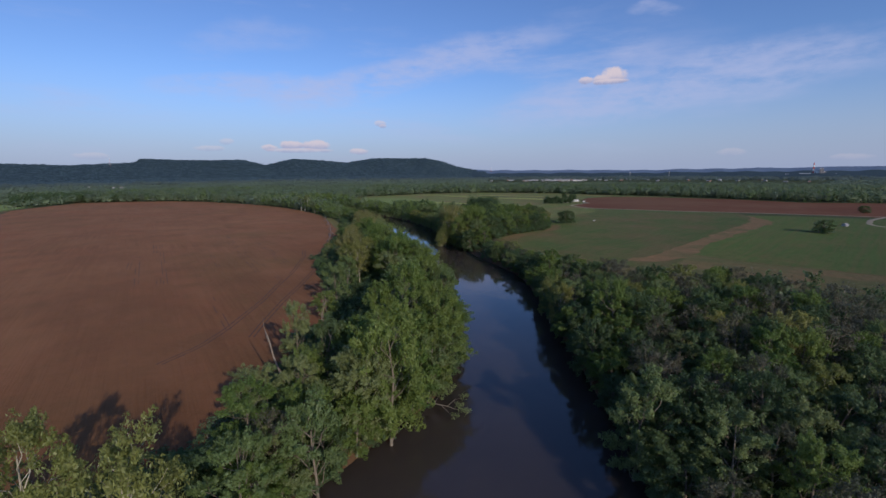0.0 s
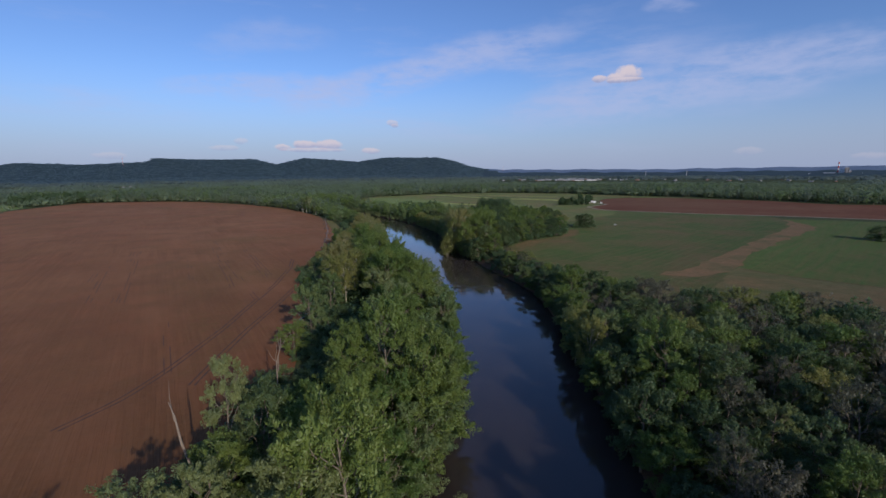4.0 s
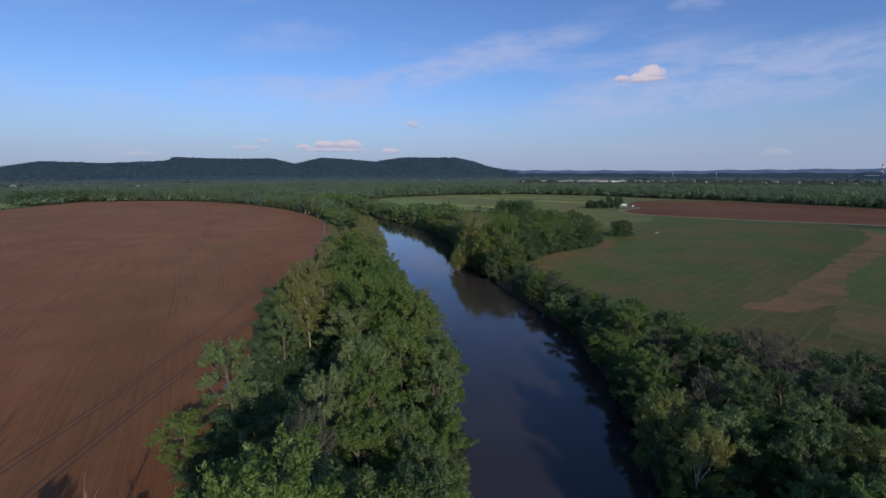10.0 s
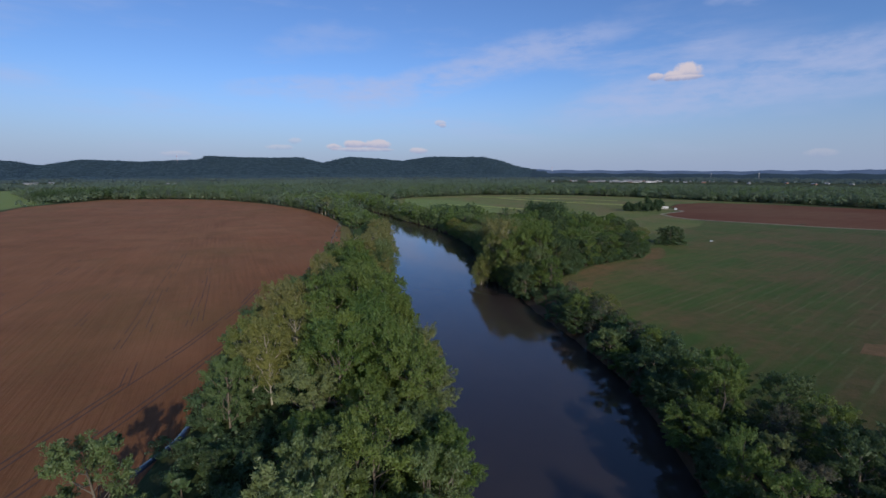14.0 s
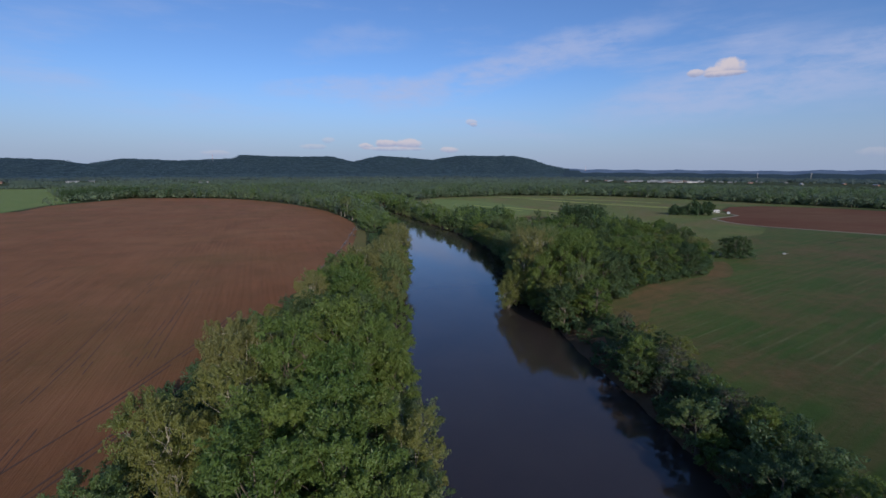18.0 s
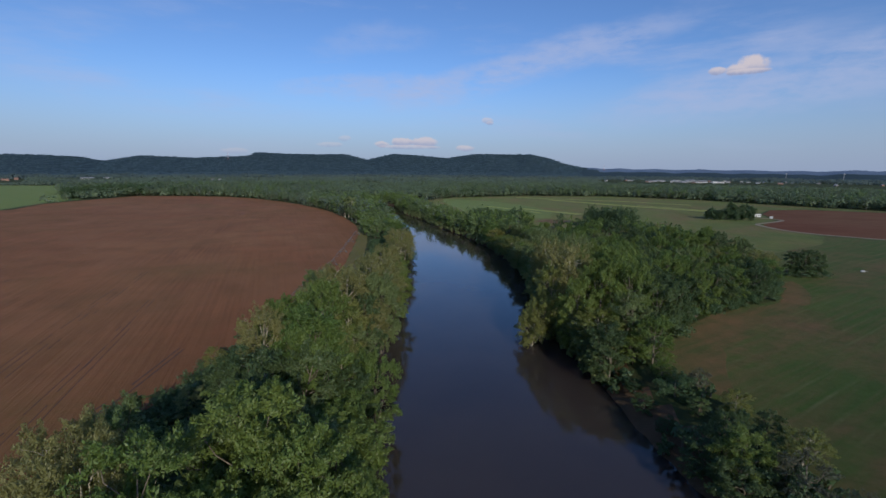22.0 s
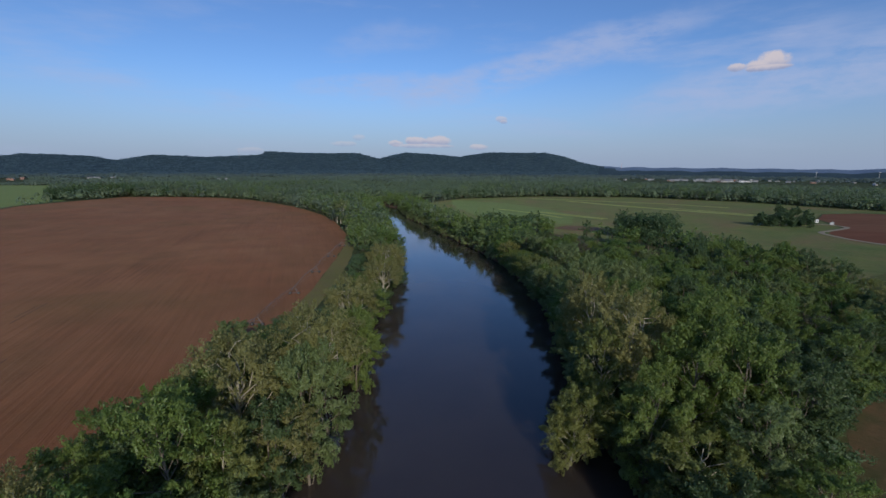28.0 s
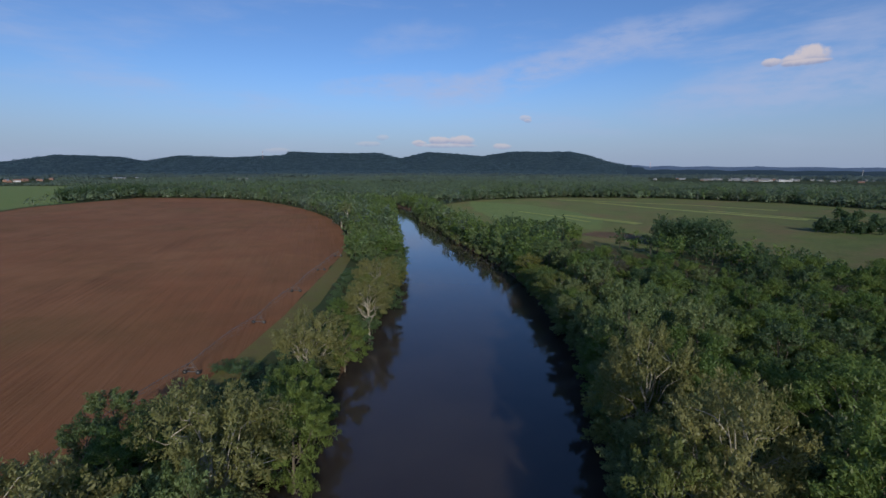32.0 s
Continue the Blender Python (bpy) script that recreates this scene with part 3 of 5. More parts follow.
def field(name, outline, z, material, label, category="field", ragged=0.0):
    """A sheet of farmland with its own edge, a little proud of the ground."""
    rng = np.random.default_rng(len(outline) * 7 + int(abs(outline[0][0])))
    p = []
    m = len(outline)
    for i in range(m):
        a, b = np.array(outline[i], float), np.array(outline[(i + 1) % m], float)
        k = max(1, int(np.hypot(*(b - a)) / 9)) if ragged else 1
        for j in range(k):
            w = rng.normal(size=2) * ragged if j else np.zeros(2)
            p.append(a + (b - a) * j / k + w)
    bm = bmesh.new()
    vs = [bm.verts.new((x, y, z)) for x, y in p]
    area = sum(p[i - 1][0] * p[i][1] - p[i][0] * p[i - 1][1] for i in range(len(p)))
    lower = []
    for i in range(len(p)):
        d = p[(i + 1) % len(p)] - p[i - 1]
        d = np.array([d[1], -d[0]]) / (np.hypot(*d) + 1e-6) * (1.0 if area > 0 else -1.0)
        lower.append(bm.verts.new((*(p[i] + d * 1.6), z - 0.30)))
    es = [bm.edges.new((vs[i], vs[(i + 1) % len(vs)])) for i in range(len(vs))]
    bmesh.ops.triangle_fill(bm, use_beauty=True, edges=es)
    for i in range(len(vs)):
        k = (i + 1) % len(vs)
        bm.faces.new((vs[i], lower[i], lower[k], vs[k]))
    bmesh.ops.recalc_face_normals(bm, faces=bm.faces)
    me = bpy.data.meshes.new(name)
    bm.to_mesh(me)
    bm.free()
    return tagged(add(name, me, material), label, category, kind="structure")


# x of the western field's edge along the trees
EDGE = [(-300, 30), (-190, 52), (-135, 68), (-100, 84), (-74, 98), (-66, 119), (-61, 142), (-58, 176), (-70, 217), (-80, 255), (-88, 274), (-97, 290), (-107, 321), (-111, 337), (-114, 366), (-118, 400), (-122, 434), (-126, 470), (-134, 500), (-143, 530), (-157, 568),
        (-170, 605), (-186, 645), (-200, 675), (-218, 709), (-242, 746), (-266, 779), (-312, 835), (-364, 885), (-425, 938), (-497, 985), (-575, 1030), (-657, 1058), (-760, 1048), (-852, 1016)]
edge_x = lambda y: np.interp(y, [p[1] for p in EDGE[2:31]], [p[0] for p in EDGE[2:31]])
field("ploughed_field", EDGE + [(-838, 930), (-816, 813), (-748, 723), (-740, 500), (-640, 120)], 0.10, SOIL, "wide bare ploughed field of dry red-brown soil", ragged=0.6)
field("green_field", [(-823, 815), (-848, 905), (-905, 945), (-1002, 985), (-1250, 1160), (-1464, 1330), (-1690, 1250), (-1500, 900), (-900, 560), (-752, 712)], 0.08, PASTURE, "flat pale green pasture beyond the ploughed field", ragged=0.8)
field("grass_verge", [(x + 0.6, y) for x, y in EDGE[15:25]] + [(x + w, y) for (x, y), w in zip(EDGE[24:14:-1], (5, 8, 9, 10, 11, 11, 10, 9, 7, 5))], 0.06, VERGE, "strip of rough green grass beside the ploughed field", "grass", 0.4)
# east side
field("crop_field", [(28.5, 405), (29, 418), (33, 430), (44, 450), (60, 471), (78, 487), (96, 500), (108, 526), (114, 560), (116, 606), (150, 640), (215, 705), (245, 760), (300, 742), (350, 712), (420, 672), (392, 600), (398, 560),
                     (330, 505), (275, 455), (215, 395), (186, 352), (200, 300), (330, 180), (200, 170), (110, 225), (80, 250), (50, 285), (44, 330), (40, 359), (33, 385)], 0.07, CROP, "half-bare field of young green crop in rows", ragged=0.7)
field("crop_field", [(182, 350), (198, 326), (262, 274), (420, 190), (700, 160), (900, 300), (760, 470), (590, 600), (540, 575), (470, 620), (412, 640), (393, 585), (392, 560), (330, 500), (268, 445), (210, 388)], 0.11, CROP_EAST, "deep green field of dense young crop", ragged=0.5)
field("bare_strip", [(140, 324), (170, 338), (182, 352), (214, 392), (272, 448), (332, 502), (390, 556), (402, 600), (408, 632), (388, 598), (368, 566), (316, 514), (258, 458), (204, 402), (176, 374), (146, 346), (122, 330)], 0.14, WORN_CROP, "strip of bare red-brown earth across green crops", "bare earth", 2.2)
field("dry_margin", [(140, 300), (182, 350), (198, 326), (262, 274), (420, 190), (330, 175), (210, 232), (150, 272)], 0.13, DRY, "dry brown grass margin beside the wood", "grass", 1.0)
field("red_field", [(221, 800), (246, 776), (289, 752), (346, 718), (424, 688), (486, 655), (560, 600), (700, 560), (960, 560), (1100, 700), (800, 830), (660, 866), (594, 975), (464, 1068), (378, 1090), (318, 1060), (280, 985), (268, 905), (228, 850)], 0.12, RED_SOIL, "bare red soil field beyond green crops", ragged=0.6)
field("meadow", [(-250, 960), (-214, 890), (-176, 840), (-138, 776), (-98, 712), (-60, 665), (20, 640), (92, 600), (97, 604), (150, 640), (215, 705), (245, 760), (222, 800), (262, 905), (275, 985), (318, 1065), (378, 1095), (470, 1075), (560, 1050),
                 (420, 1150), (290, 1275), (120, 1345), (-75, 1305), (-215, 1190), (-262, 1040)], 0.05, MEADOW, "broad patchy green meadow edged by woods", ragged=0.8)
field("pale_pasture", [(-226, 1150), (-205, 1060), (-175, 985), (-110, 860), (-74, 836), (-14, 850), (-10, 944), (-55, 1031), (-120, 1110)], 0.12, PASTURE, "pale green pasture patch in the meadow", ragged=1.5)
HAY = grass_material("mown_hay", (0.34, 0.36, 0.10), (0.40, 0.40, 0.13), (0.18, 0.22, 0.065))
field("far_pasture", [(620, 1130), (760, 1060), (1200, 900), (1500, 980), (1100, 1200), (700, 1260)], 0.05, PASTURE, "far pale green pasture between tree lines", ragged=1.0)


def strip(name, points, width, z, material, label, category="track", step=6.0):
    """A narrow band of ground along a smooth line."""
    p = ribbon_curve(points, step)
    d = np.gradient(p, axis=0)
    d /= np.linalg.norm(d, axis=1)[:, None]
    s = np.stack([-d[:, 1], d[:, 0]], 1) * width / 2
    zz = np.full((len(p), 1), z)
    v = np.concatenate([np.hstack([p + s, zz]), np.hstack([p - s, zz]), np.hstack([p + s * 1.15, zz - 0.12]), np.hstack([p - s * 1.15, zz - 0.12])])
    k = len(p)
    q = []
    for i in range(k - 1):
        q += [(i, k + i, k + i + 1, i + 1), (2 * k + i, i, i + 1, 2 * k + i + 1), (k + i, 3 * k + i, 3 * k + i + 1, k + i + 1)]
    return tagged(add(name, raw_mesh(name, v, np.array(q)), material), label, category, kind="structure")


for width, pts in ((9, [(-20, 1195), (60, 1122), (127, 1071), (225, 1005)]), (10, [(-60, 975), (-37, 956), (0, 929), (30, 905)]), (5, [(130, 1100), (225, 1022), (262, 985)]), (5, [(-90, 1240), (-5, 1222), (139, 1186), (230, 1130)]),
                   (4, [(-120, 1000), (-60, 950), (-20, 900)])):
    strip("mown_strip", pts, width * 1.4, 0.16, HAY, "pale yellow-green mown strip in the meadow", "grass")
field("brown_patch", [(-34, 802), (-6, 788), (18, 800), (14, 826), (-18, 832)], 0.15, BARE, "patch of bare brown earth in the meadow", "bare earth", 1.5)
field("glade", [(-35, 640), (10, 612), (58, 604), (70, 640), (58, 685), (30, 705), (0, 735), (-30, 765), (-52, 720)], 0.09, STUBBLE, "brown rough grass between two lines of trees", "grass", 1.0)
strip("farm_track", [(200, 900), (255, 935), (275, 908), (250, 880), (218, 850), (225, 800), (243, 774), (289, 750), (346, 715), (424, 684), (486, 652), (600, 590)], 4.5, 0.20, GRAVEL, "pale gravel farm track round the red field")
strip("farm_road", [(700, 640), (570, 604), (522, 573), (480, 530), (474, 505), (500, 470), (600, 420)], 5.0, 0.20, GRAVEL, "pale gravel farm road past a small shed")
strip("crop_margin", [(182, 350), (198, 326), (225, 303), (262, 274), (420, 190)], 1.6, 0.18, STUBBLE, "narrow pale path along the crop's edge")
strip("field_ditch", [(240, 648), (262, 670), (288, 692), (352, 748)], 1.8, 0.17, LAND, "dark grassy ditch across the crop field", "ditch")
strip("wet_ditch", [(-77.5, 236), (-77.6, 243), (-76.8, 249), (-78.5, 257)], 1.7, 0.19, WATER, "narrow ditch of standing water at the field's edge", "ditch", 1.5)
strip("field_track", [(-848, 1010), (-828, 880), (-812, 815), (-744, 722)], 6.0, 0.20, STUBBLE, "dry earth track along the ploughed field")
def rut(points, width, kept, rng):
    """One wheel's mark in the soil: shallow dark dashes along a line, broken where the soil fell back."""
    p = ribbon_curve(points, 2.0)
    d = np.gradient(p, axis=0)
    d /= np.linalg.norm(d, axis=1)[:, None]
    side = np.stack([-d[:, 1], d[:, 0]], 1)
    v, q, i = [], [], 0
    while i < len(p) - 3:
        run = int(rng.integers(3, 11))
        if not v or rng.random() < kept:
            for a in range(i, min(i + run, len(p) - 1)):
                k = len(v)
                for c in (a, a + 1):
                    w = side[c] * width * (0.5 + 0.12 * math.sin(1.7 * c))
                    v += [(*(p[c] + w), 0.125), (*(p[c] - w), 0.125), (*(p[c] + w * 1.4), 0.09), (*(p[c] - w * 1.4), 0.09)]
                q += [(k, k + 1, k + 5, k + 4), (k + 2, k, k + 4, k + 6), (k + 1, k + 3, k + 7, k + 5)]
        i += run
    tagged(add("wheel_rut", raw_mesh("wheel_rut", np.array(v), np.array(q)), RUT), "dark broken wheel rut pressed into ploughed soil", "wheel rut", kind="structure")


rut_rng = np.random.default_rng(21)
ROUND_TRACKS = ([(-112, 150), (-106, 168), (-105, 187), (-107, 229), (-111, 262), (-115, 303), (-124, 352), (-134, 384)], [(-90, 176), (-92.5, 195), (-96, 229), (-97.5, 260), (-103, 322)])
STRAIGHT_TRACKS = ([(-103, 185), (-140, 240)], [(-111, 271), (-180, 372), (-247, 476)], [(-128, 328), (-183, 414)], [(-137, 296), (-156, 327), (-192, 381), (-233, 449)], [(-128, 321), (-157, 369), (-193, 427)],
                   [(-255, 371), (-300, 440)], [(-173, 315), (-215, 382)], [(-234, 309), (-269, 364)], [(-185, 266), (-200, 290)], [(-180, 265), (-280, 418)], [(-198, 265), (-261, 359)])
for points, off in [(t, o) for t in ROUND_TRACKS for o in (-1.0, 1.0)]:
    rut([(x + off, y) for x, y in points], 0.48, 0.92, rut_rng)
for points, off in [(t, o) for t in STRAIGHT_TRACKS for o in (-0.9, 0.9)]:
    rut([(x + off, y + 0.6 * off) for x, y in points], 0.26, 0.5, rut_rng)
# thin brown crop round the wood's foot
THIN_CROP = crop_material("thin_crop", (0.044, 0.058, 0.018), (0.062, 0.064, 0.024), (0.104, 0.060, 0.032), 0.10, 45, 5, 0.1)
field("thin_crop", [(31, 398), (31, 416), (37, 433), (48, 452), (63, 472), (81, 487), (98, 499), (110, 523), (116, 545), (124, 548), (121, 524), (110, 500), (96, 486), (82, 474), (70, 458), (60, 440), (50, 424), (44, 404), (42, 388)], 0.115, THIN_CROP, "thin crop on red-brown earth along the wood's edge", "field", 1.6)


# ---------------------------------------------------------------- hills and distance
SKYLINE_WEST = [(-180, 0.3), (-90, 0.4), (-62.3, 0.5), (-60.9, 0.25), (-56.5, 1.08), (-51.6, 0.95), (-49.6, 0.55), (-46.5, 1.15), (-41.8, 0.98), (-38.2, 1.18),
                (-36.2, 1.25), (-35.4, 1.68), (-32, 1.58), (-28.7, 1.55), (-25.4, 1.62), (-22.8, 0.98), (-19.6, 1.74), (-16.2, 1.52), (-13, 1.26), (-9.6, 1.78),
                (-2.8, 1.72), (-0.8, 1.3)]
SKYLINE_EAST = [(1.2, 0.60), (3.0, 0.26), (4.6, 0.20), (5.6, 0.06), (7.4, 0.17), (9, 0.04), (11, 0.11), (13, 0.03), (15.5, 0.1), (17.5, 0.02),
                (20, 0.07), (22, -0.03), (24, 0.03), (25.5, -0.05), (28, 0.12), (29.6, 0.03), (31.5, 0.14), (33, 0.06), (35.5, 0.18), (38, 0.1),
                (41, 0.22), (60, 0.2), (90, 0.3), (180, 0.3)]
SKYLINE = SKYLINE_WEST + SKYLINE_EAST
HILL_EYE = (-8.0, 200.0, 64.0)
r_lines = np.array([2900, 3100, 3300, 3500, 3700, 3850, 4000, 4120, 4220, 4320, 4430, 4560, 4700], float)
a_lines = np.radians(np.arange(-95, 95.01, 0.25))
crest = np.interp(np.degrees(a_lines), [a for a, _ in SKYLINE], [e for _, e in SKYLINE])
hv = []
for r in r_lines:
    f = np.interp(r, [2900, 3500, 4000, 4320, 4700], [0, 0.16, 0.62, 1.0, 0.9])
    bumps = 0.5 * np.sin(a_lines * 61 + r * 0.004) + 0.5 * np.sin(a_lines * 143 - r * 0.007)
    top = np.maximum(HILL_EYE[2] + 4320 * np.tan(np.radians(crest)) - 12, 20)
    z = -2 + (top + 2) * f * (1 + 0.16 * bumps * (1 - abs(f * 2 - 1)))
    if r >= 4320:
        z = top
    hv.append(np.stack([HILL_EYE[0] + r * np.sin(a_lines), HILL_EYE[1] + r * np.cos(a_lines), z], 1))
hv = np.array(hv)
m_a = len(a_lines)
idx = np.arange(hv.shape[0] * m_a).reshape(hv.shape[0], m_a)
hq = np.stack([idx[:-1, :-1], idx[:-1, 1:], idx[1:, 1:], idx[1:, :-1]], -1).reshape(-1, 4)
me = raw_mesh("hills", hv.reshape(-1, 3), hq)
smooth(me)
# distance haze painted as blue in the base colours of hill and ridge
HILL = grass_material("hazed_hill", (0.043, 0.071, 0.081), (0.049, 0.078, 0.086), (0.039, 0.063, 0.072))
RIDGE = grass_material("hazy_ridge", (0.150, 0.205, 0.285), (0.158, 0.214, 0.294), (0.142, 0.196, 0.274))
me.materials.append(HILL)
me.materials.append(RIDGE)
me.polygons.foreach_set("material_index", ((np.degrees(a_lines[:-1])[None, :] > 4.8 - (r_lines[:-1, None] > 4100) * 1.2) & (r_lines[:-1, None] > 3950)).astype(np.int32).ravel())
tagged(add("backdrop_hills", me, HILL), "low dark wooded ridge along the horizon, haze blue painted into its colour", "hills", kind="structure")


def hill_height(x, y):
    az = np.arctan2(x - HILL_EYE[0], y - HILL_EYE[1])
    r = np.hypot(x - HILL_EYE[0], y - HILL_EYE[1])
    i = np.clip((az - a_lines[0]) / (a_lines[1] - a_lines[0]), 0, m_a - 1.001)
    j = np.clip(np.interp(r, r_lines, np.arange(len(r_lines))), 0, len(r_lines) - 1.001)
    i0, j0 = i.astype(int), j.astype(int)
    fi, fj = i - i0, j - j0
    z = hv[:, :, 2]
    return (z[j0, i0] * (1 - fi) * (1 - fj) + z[j0, i0 + 1] * fi * (1 - fj) + z[j0 + 1, i0] * (1 - fi) * fj + z[j0 + 1, i0 + 1] * fi * fj)


OPEN_LAND = [EDGE + [(-838, 930), (-816, 813), (-748, 723), (-740, 500), (-640, 120)],
             [(-823, 815), (-848, 905), (-905, 945), (-1002, 985), (-1250, 1160), (-1464, 1330), (-1690, 1250), (-1500, 900), (-900, 560), (-752, 712)],
             [(-250, 960), (-176, 840), (-98, 712), (20, 640), (31, 400), (50, 285), (200, 200), (420, 150), (900, 150), (1300, 560), (800, 850), (680, 870), (594, 1000), (560, 1050), (420, 1150), (290, 1275), (120, 1345), (-75, 1305), (-215, 1190), (-262, 1040)],
             [(620, 1130), (760, 1060), (1200, 900), (1500, 980), (1100, 1200), (700, 1260)]]


def open_land(x, y):
    m = np.zeros(np.shape(x), bool)
    for poly in OPEN_LAND:
        m |= inside(poly, x, y)
    return m


def canopy(name, label, material, rng, pts, z0, tall, wide, sprays_each, size, even=0.0, rise=0.0):
    """A far wood: one mesh of many uneven crowns, each a dome of leaf sprays over a short stem."""
    n = len(pts)
    h = tall * rng.uniform(0.62, 1.15, n) * (1 - rise * (0.5 + 0.5 * np.sin(pts[:, 0] * 0.011 + 2 * np.sin(pts[:, 1] * 0.004)) * np.sin(pts[:, 1] * 0.017 + np.sin(pts[:, 0] * 0.003))))
    c = np.stack([pts[:, 0], pts[:, 1], z0 + h * 0.52], 1)
    k = sprays_each
    u = rng.normal(size=(n * k, 3)) + np.array([0, -0.35, 0.45])
    u /= np.linalg.norm(u, axis=1)[:, None]
    hh, w = np.repeat(h, k), np.repeat(wide * rng.uniform(0.8, 1.2, n), k)
    pos = np.repeat(c, k, axis=0) + u * np.stack([w, w, hh * 0.48], 1) * rng.uniform(0.65, 1.0, (n * k, 1))
    nrm = u + rng.normal(size=u.shape) * 0.22 * (1 - even)
    nrm = nrm * (1 - even) + np.array([0.1, -0.35, 1.0]) * even
    nrm /= np.linalg.norm(nrm, axis=1)[:, None]
    t = np.cross(nrm, rng.normal(size=u.shape))
    t /= np.linalg.norm(t, axis=1)[:, None] + 1e-9
    s = np.cross(nrm, t)
    ln = np.repeat(size * rng.uniform(0.8, 1.2, n), k)[:, None] * rng.uniform(0.7, 1.3, (n * k, 1))
    v = np.stack([pos - t * ln * 0.6, pos + s * ln * 0.55 + nrm * ln * 0.12, pos + t * ln * 0.8 - np.array([0, 0, 0.15]) * ln, pos - s * ln * 0.55], 1).reshape(-1, 3)
    return tagged(add(name, raw_mesh(name, v, np.arange(len(v)).reshape(-1, 4)), material), label, "wood", kind="stuff")


def scatter(rng, x0, x1, y0, y1, gap):
    """Points on a jittered grid."""
    xs, ys = np.arange(x0, x1, gap), np.arange(y0, y1, gap)
    X, Y = np.meshgrid(xs, ys)
    X = X + (np.arange(len(ys)) % 2)[:, None] * gap / 2
    p = np.stack([X.ravel(), Y.ravel()], 1)
    return p + rng.uniform(-0.42, 0.42, p.shape) * gap


def bearing(p):
    return np.degrees(np.arctan2(p[:, 0] + 8, p[:, 1] - 200)), np.hypot(p[:, 0] + 8, p[:, 1] - 200)


def low_enough(p, tall):
    """Keeps the far woods on the east clear of the line of sight to the town."""
    az, r = bearing(p)
    line = 64 * (1 - r / 2650) - 3
    return ~((az > 5) & (az < 43) & (r > 1200) & (r < 2700) & (tall > line))


CLEARINGS = [(-50.3, 2.4, 2250, 2750), (-39.5, 1.2, 1950, 2330), (-57.5, 2.6, 2050, 2700), (-41.5, 0.8, 2250, 2550), (38.3, 3.2, 3300, 4300)]


def in_view(p):
    """Keeps ground before the far buildings free of trees."""
    az, r = bearing(p)
    m = np.ones(len(p), bool)
    for a, w, r0, r1 in CLEARINGS:
        m &= ~((abs(az - a) < w) & (r > r0) & (r < r1))
    return m


rng = np.random.default_rng(11)
# the plain beyond the fields, in rings coarser and more haze-coloured with distance
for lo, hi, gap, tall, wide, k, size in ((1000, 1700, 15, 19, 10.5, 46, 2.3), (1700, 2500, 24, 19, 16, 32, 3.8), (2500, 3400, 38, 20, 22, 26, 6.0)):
    p = scatter(rng, -3600, 3000, 300, 3600, gap)
    az, r = bearing(p)
    keep = (r > lo) & (r <= hi) & (az > -68) & (az < 62) & ~open_land(p[:, 0], p[:, 1])
    p = p[keep]
    p = p[from_water(p[:, 0], p[:, 1]) > 6]
    p = p[low_enough(p, tall * 1.05)]
    p = p[in_view(p)]
    az, r = bearing(p)
    gaps = np.sin(p[:, 0] * 0.004 + 1) * np.sin(p[:, 1] * 0.006) + 0.4 * np.sin(p[:, 0] * 0.013 + p[:, 1] * 0.009)
    p = p[(gaps < 0.75) | (r < 1350)]
    canopy("far_wood", "dense green woods across the river plain, distance haze in their colour", LEAF[{1000: "far", 1700: "mid", 2500: "haze"}[lo]], rng, p, 0.0, tall, wide, k, size, (0.40, 0.45, 0.5)[lo // 800 - 1], (0.1, 0.6, 0.6)[lo // 800 - 1])
# woods on hills and ridge, in leaf colours already blued for haze
p = scatter(rng, -4300, 2600, 1000, 4600, 40)
az, r = bearing(p)
p = p[(r > 2950) & (r < 4380) & (az > -66) & (az < 3)]
canopy("hill_wood", "dark woods on the far ridge, green blued by painted haze", LEAF["hill"], rng, p, hill_height(p[:, 0], p[:, 1]) - 6, 11, 26, 18, 6.5, 0.9)
p = scatter(rng, -200, 4000, 2000, 4700, 60)
az, r = bearing(p)
p = p[(r > 4130) & (r < 4380) & (az > 4.4) & (az < 60)]
p = p[in_view(p)]
canopy("ridge_wood", "blue-green woods on the far low ridge, haze painted into their colour", LEAF["ridge"], rng, p, hill_height(p[:, 0], p[:, 1]) - 7, 9, 34, 12, 9.0, 0.9)


# ---------------------------------------------------------------- trees
def spaced(rng, gap, n, x0, x1, y0, y1, ok, taken=None):
    """Random points at least gap apart where ok(x, y) holds."""
    cell = {}
    for q in (taken or []):
        cell.setdefault((int(q[0] // 12), int(q[1] // 12)), []).append(q)
    out = []
    xs, ys = rng.uniform(x0, x1, n), rng.uniform(y0, y1, n)
    good = ok(xs, ys)
    for x, y in zip(xs[good], ys[good]):
        i, j = int(x // 12), int(y // 12)
        if all((x - a) ** 2 + (y - b) ** 2 > gap * gap for di in (-1, 0, 1) for dj in (-1, 0, 1) for a, b in cell.get((i + di, j + dj), ())):
            cell.setdefault((i, j), []).append((x, y))
            out.append((x, y))
    return out


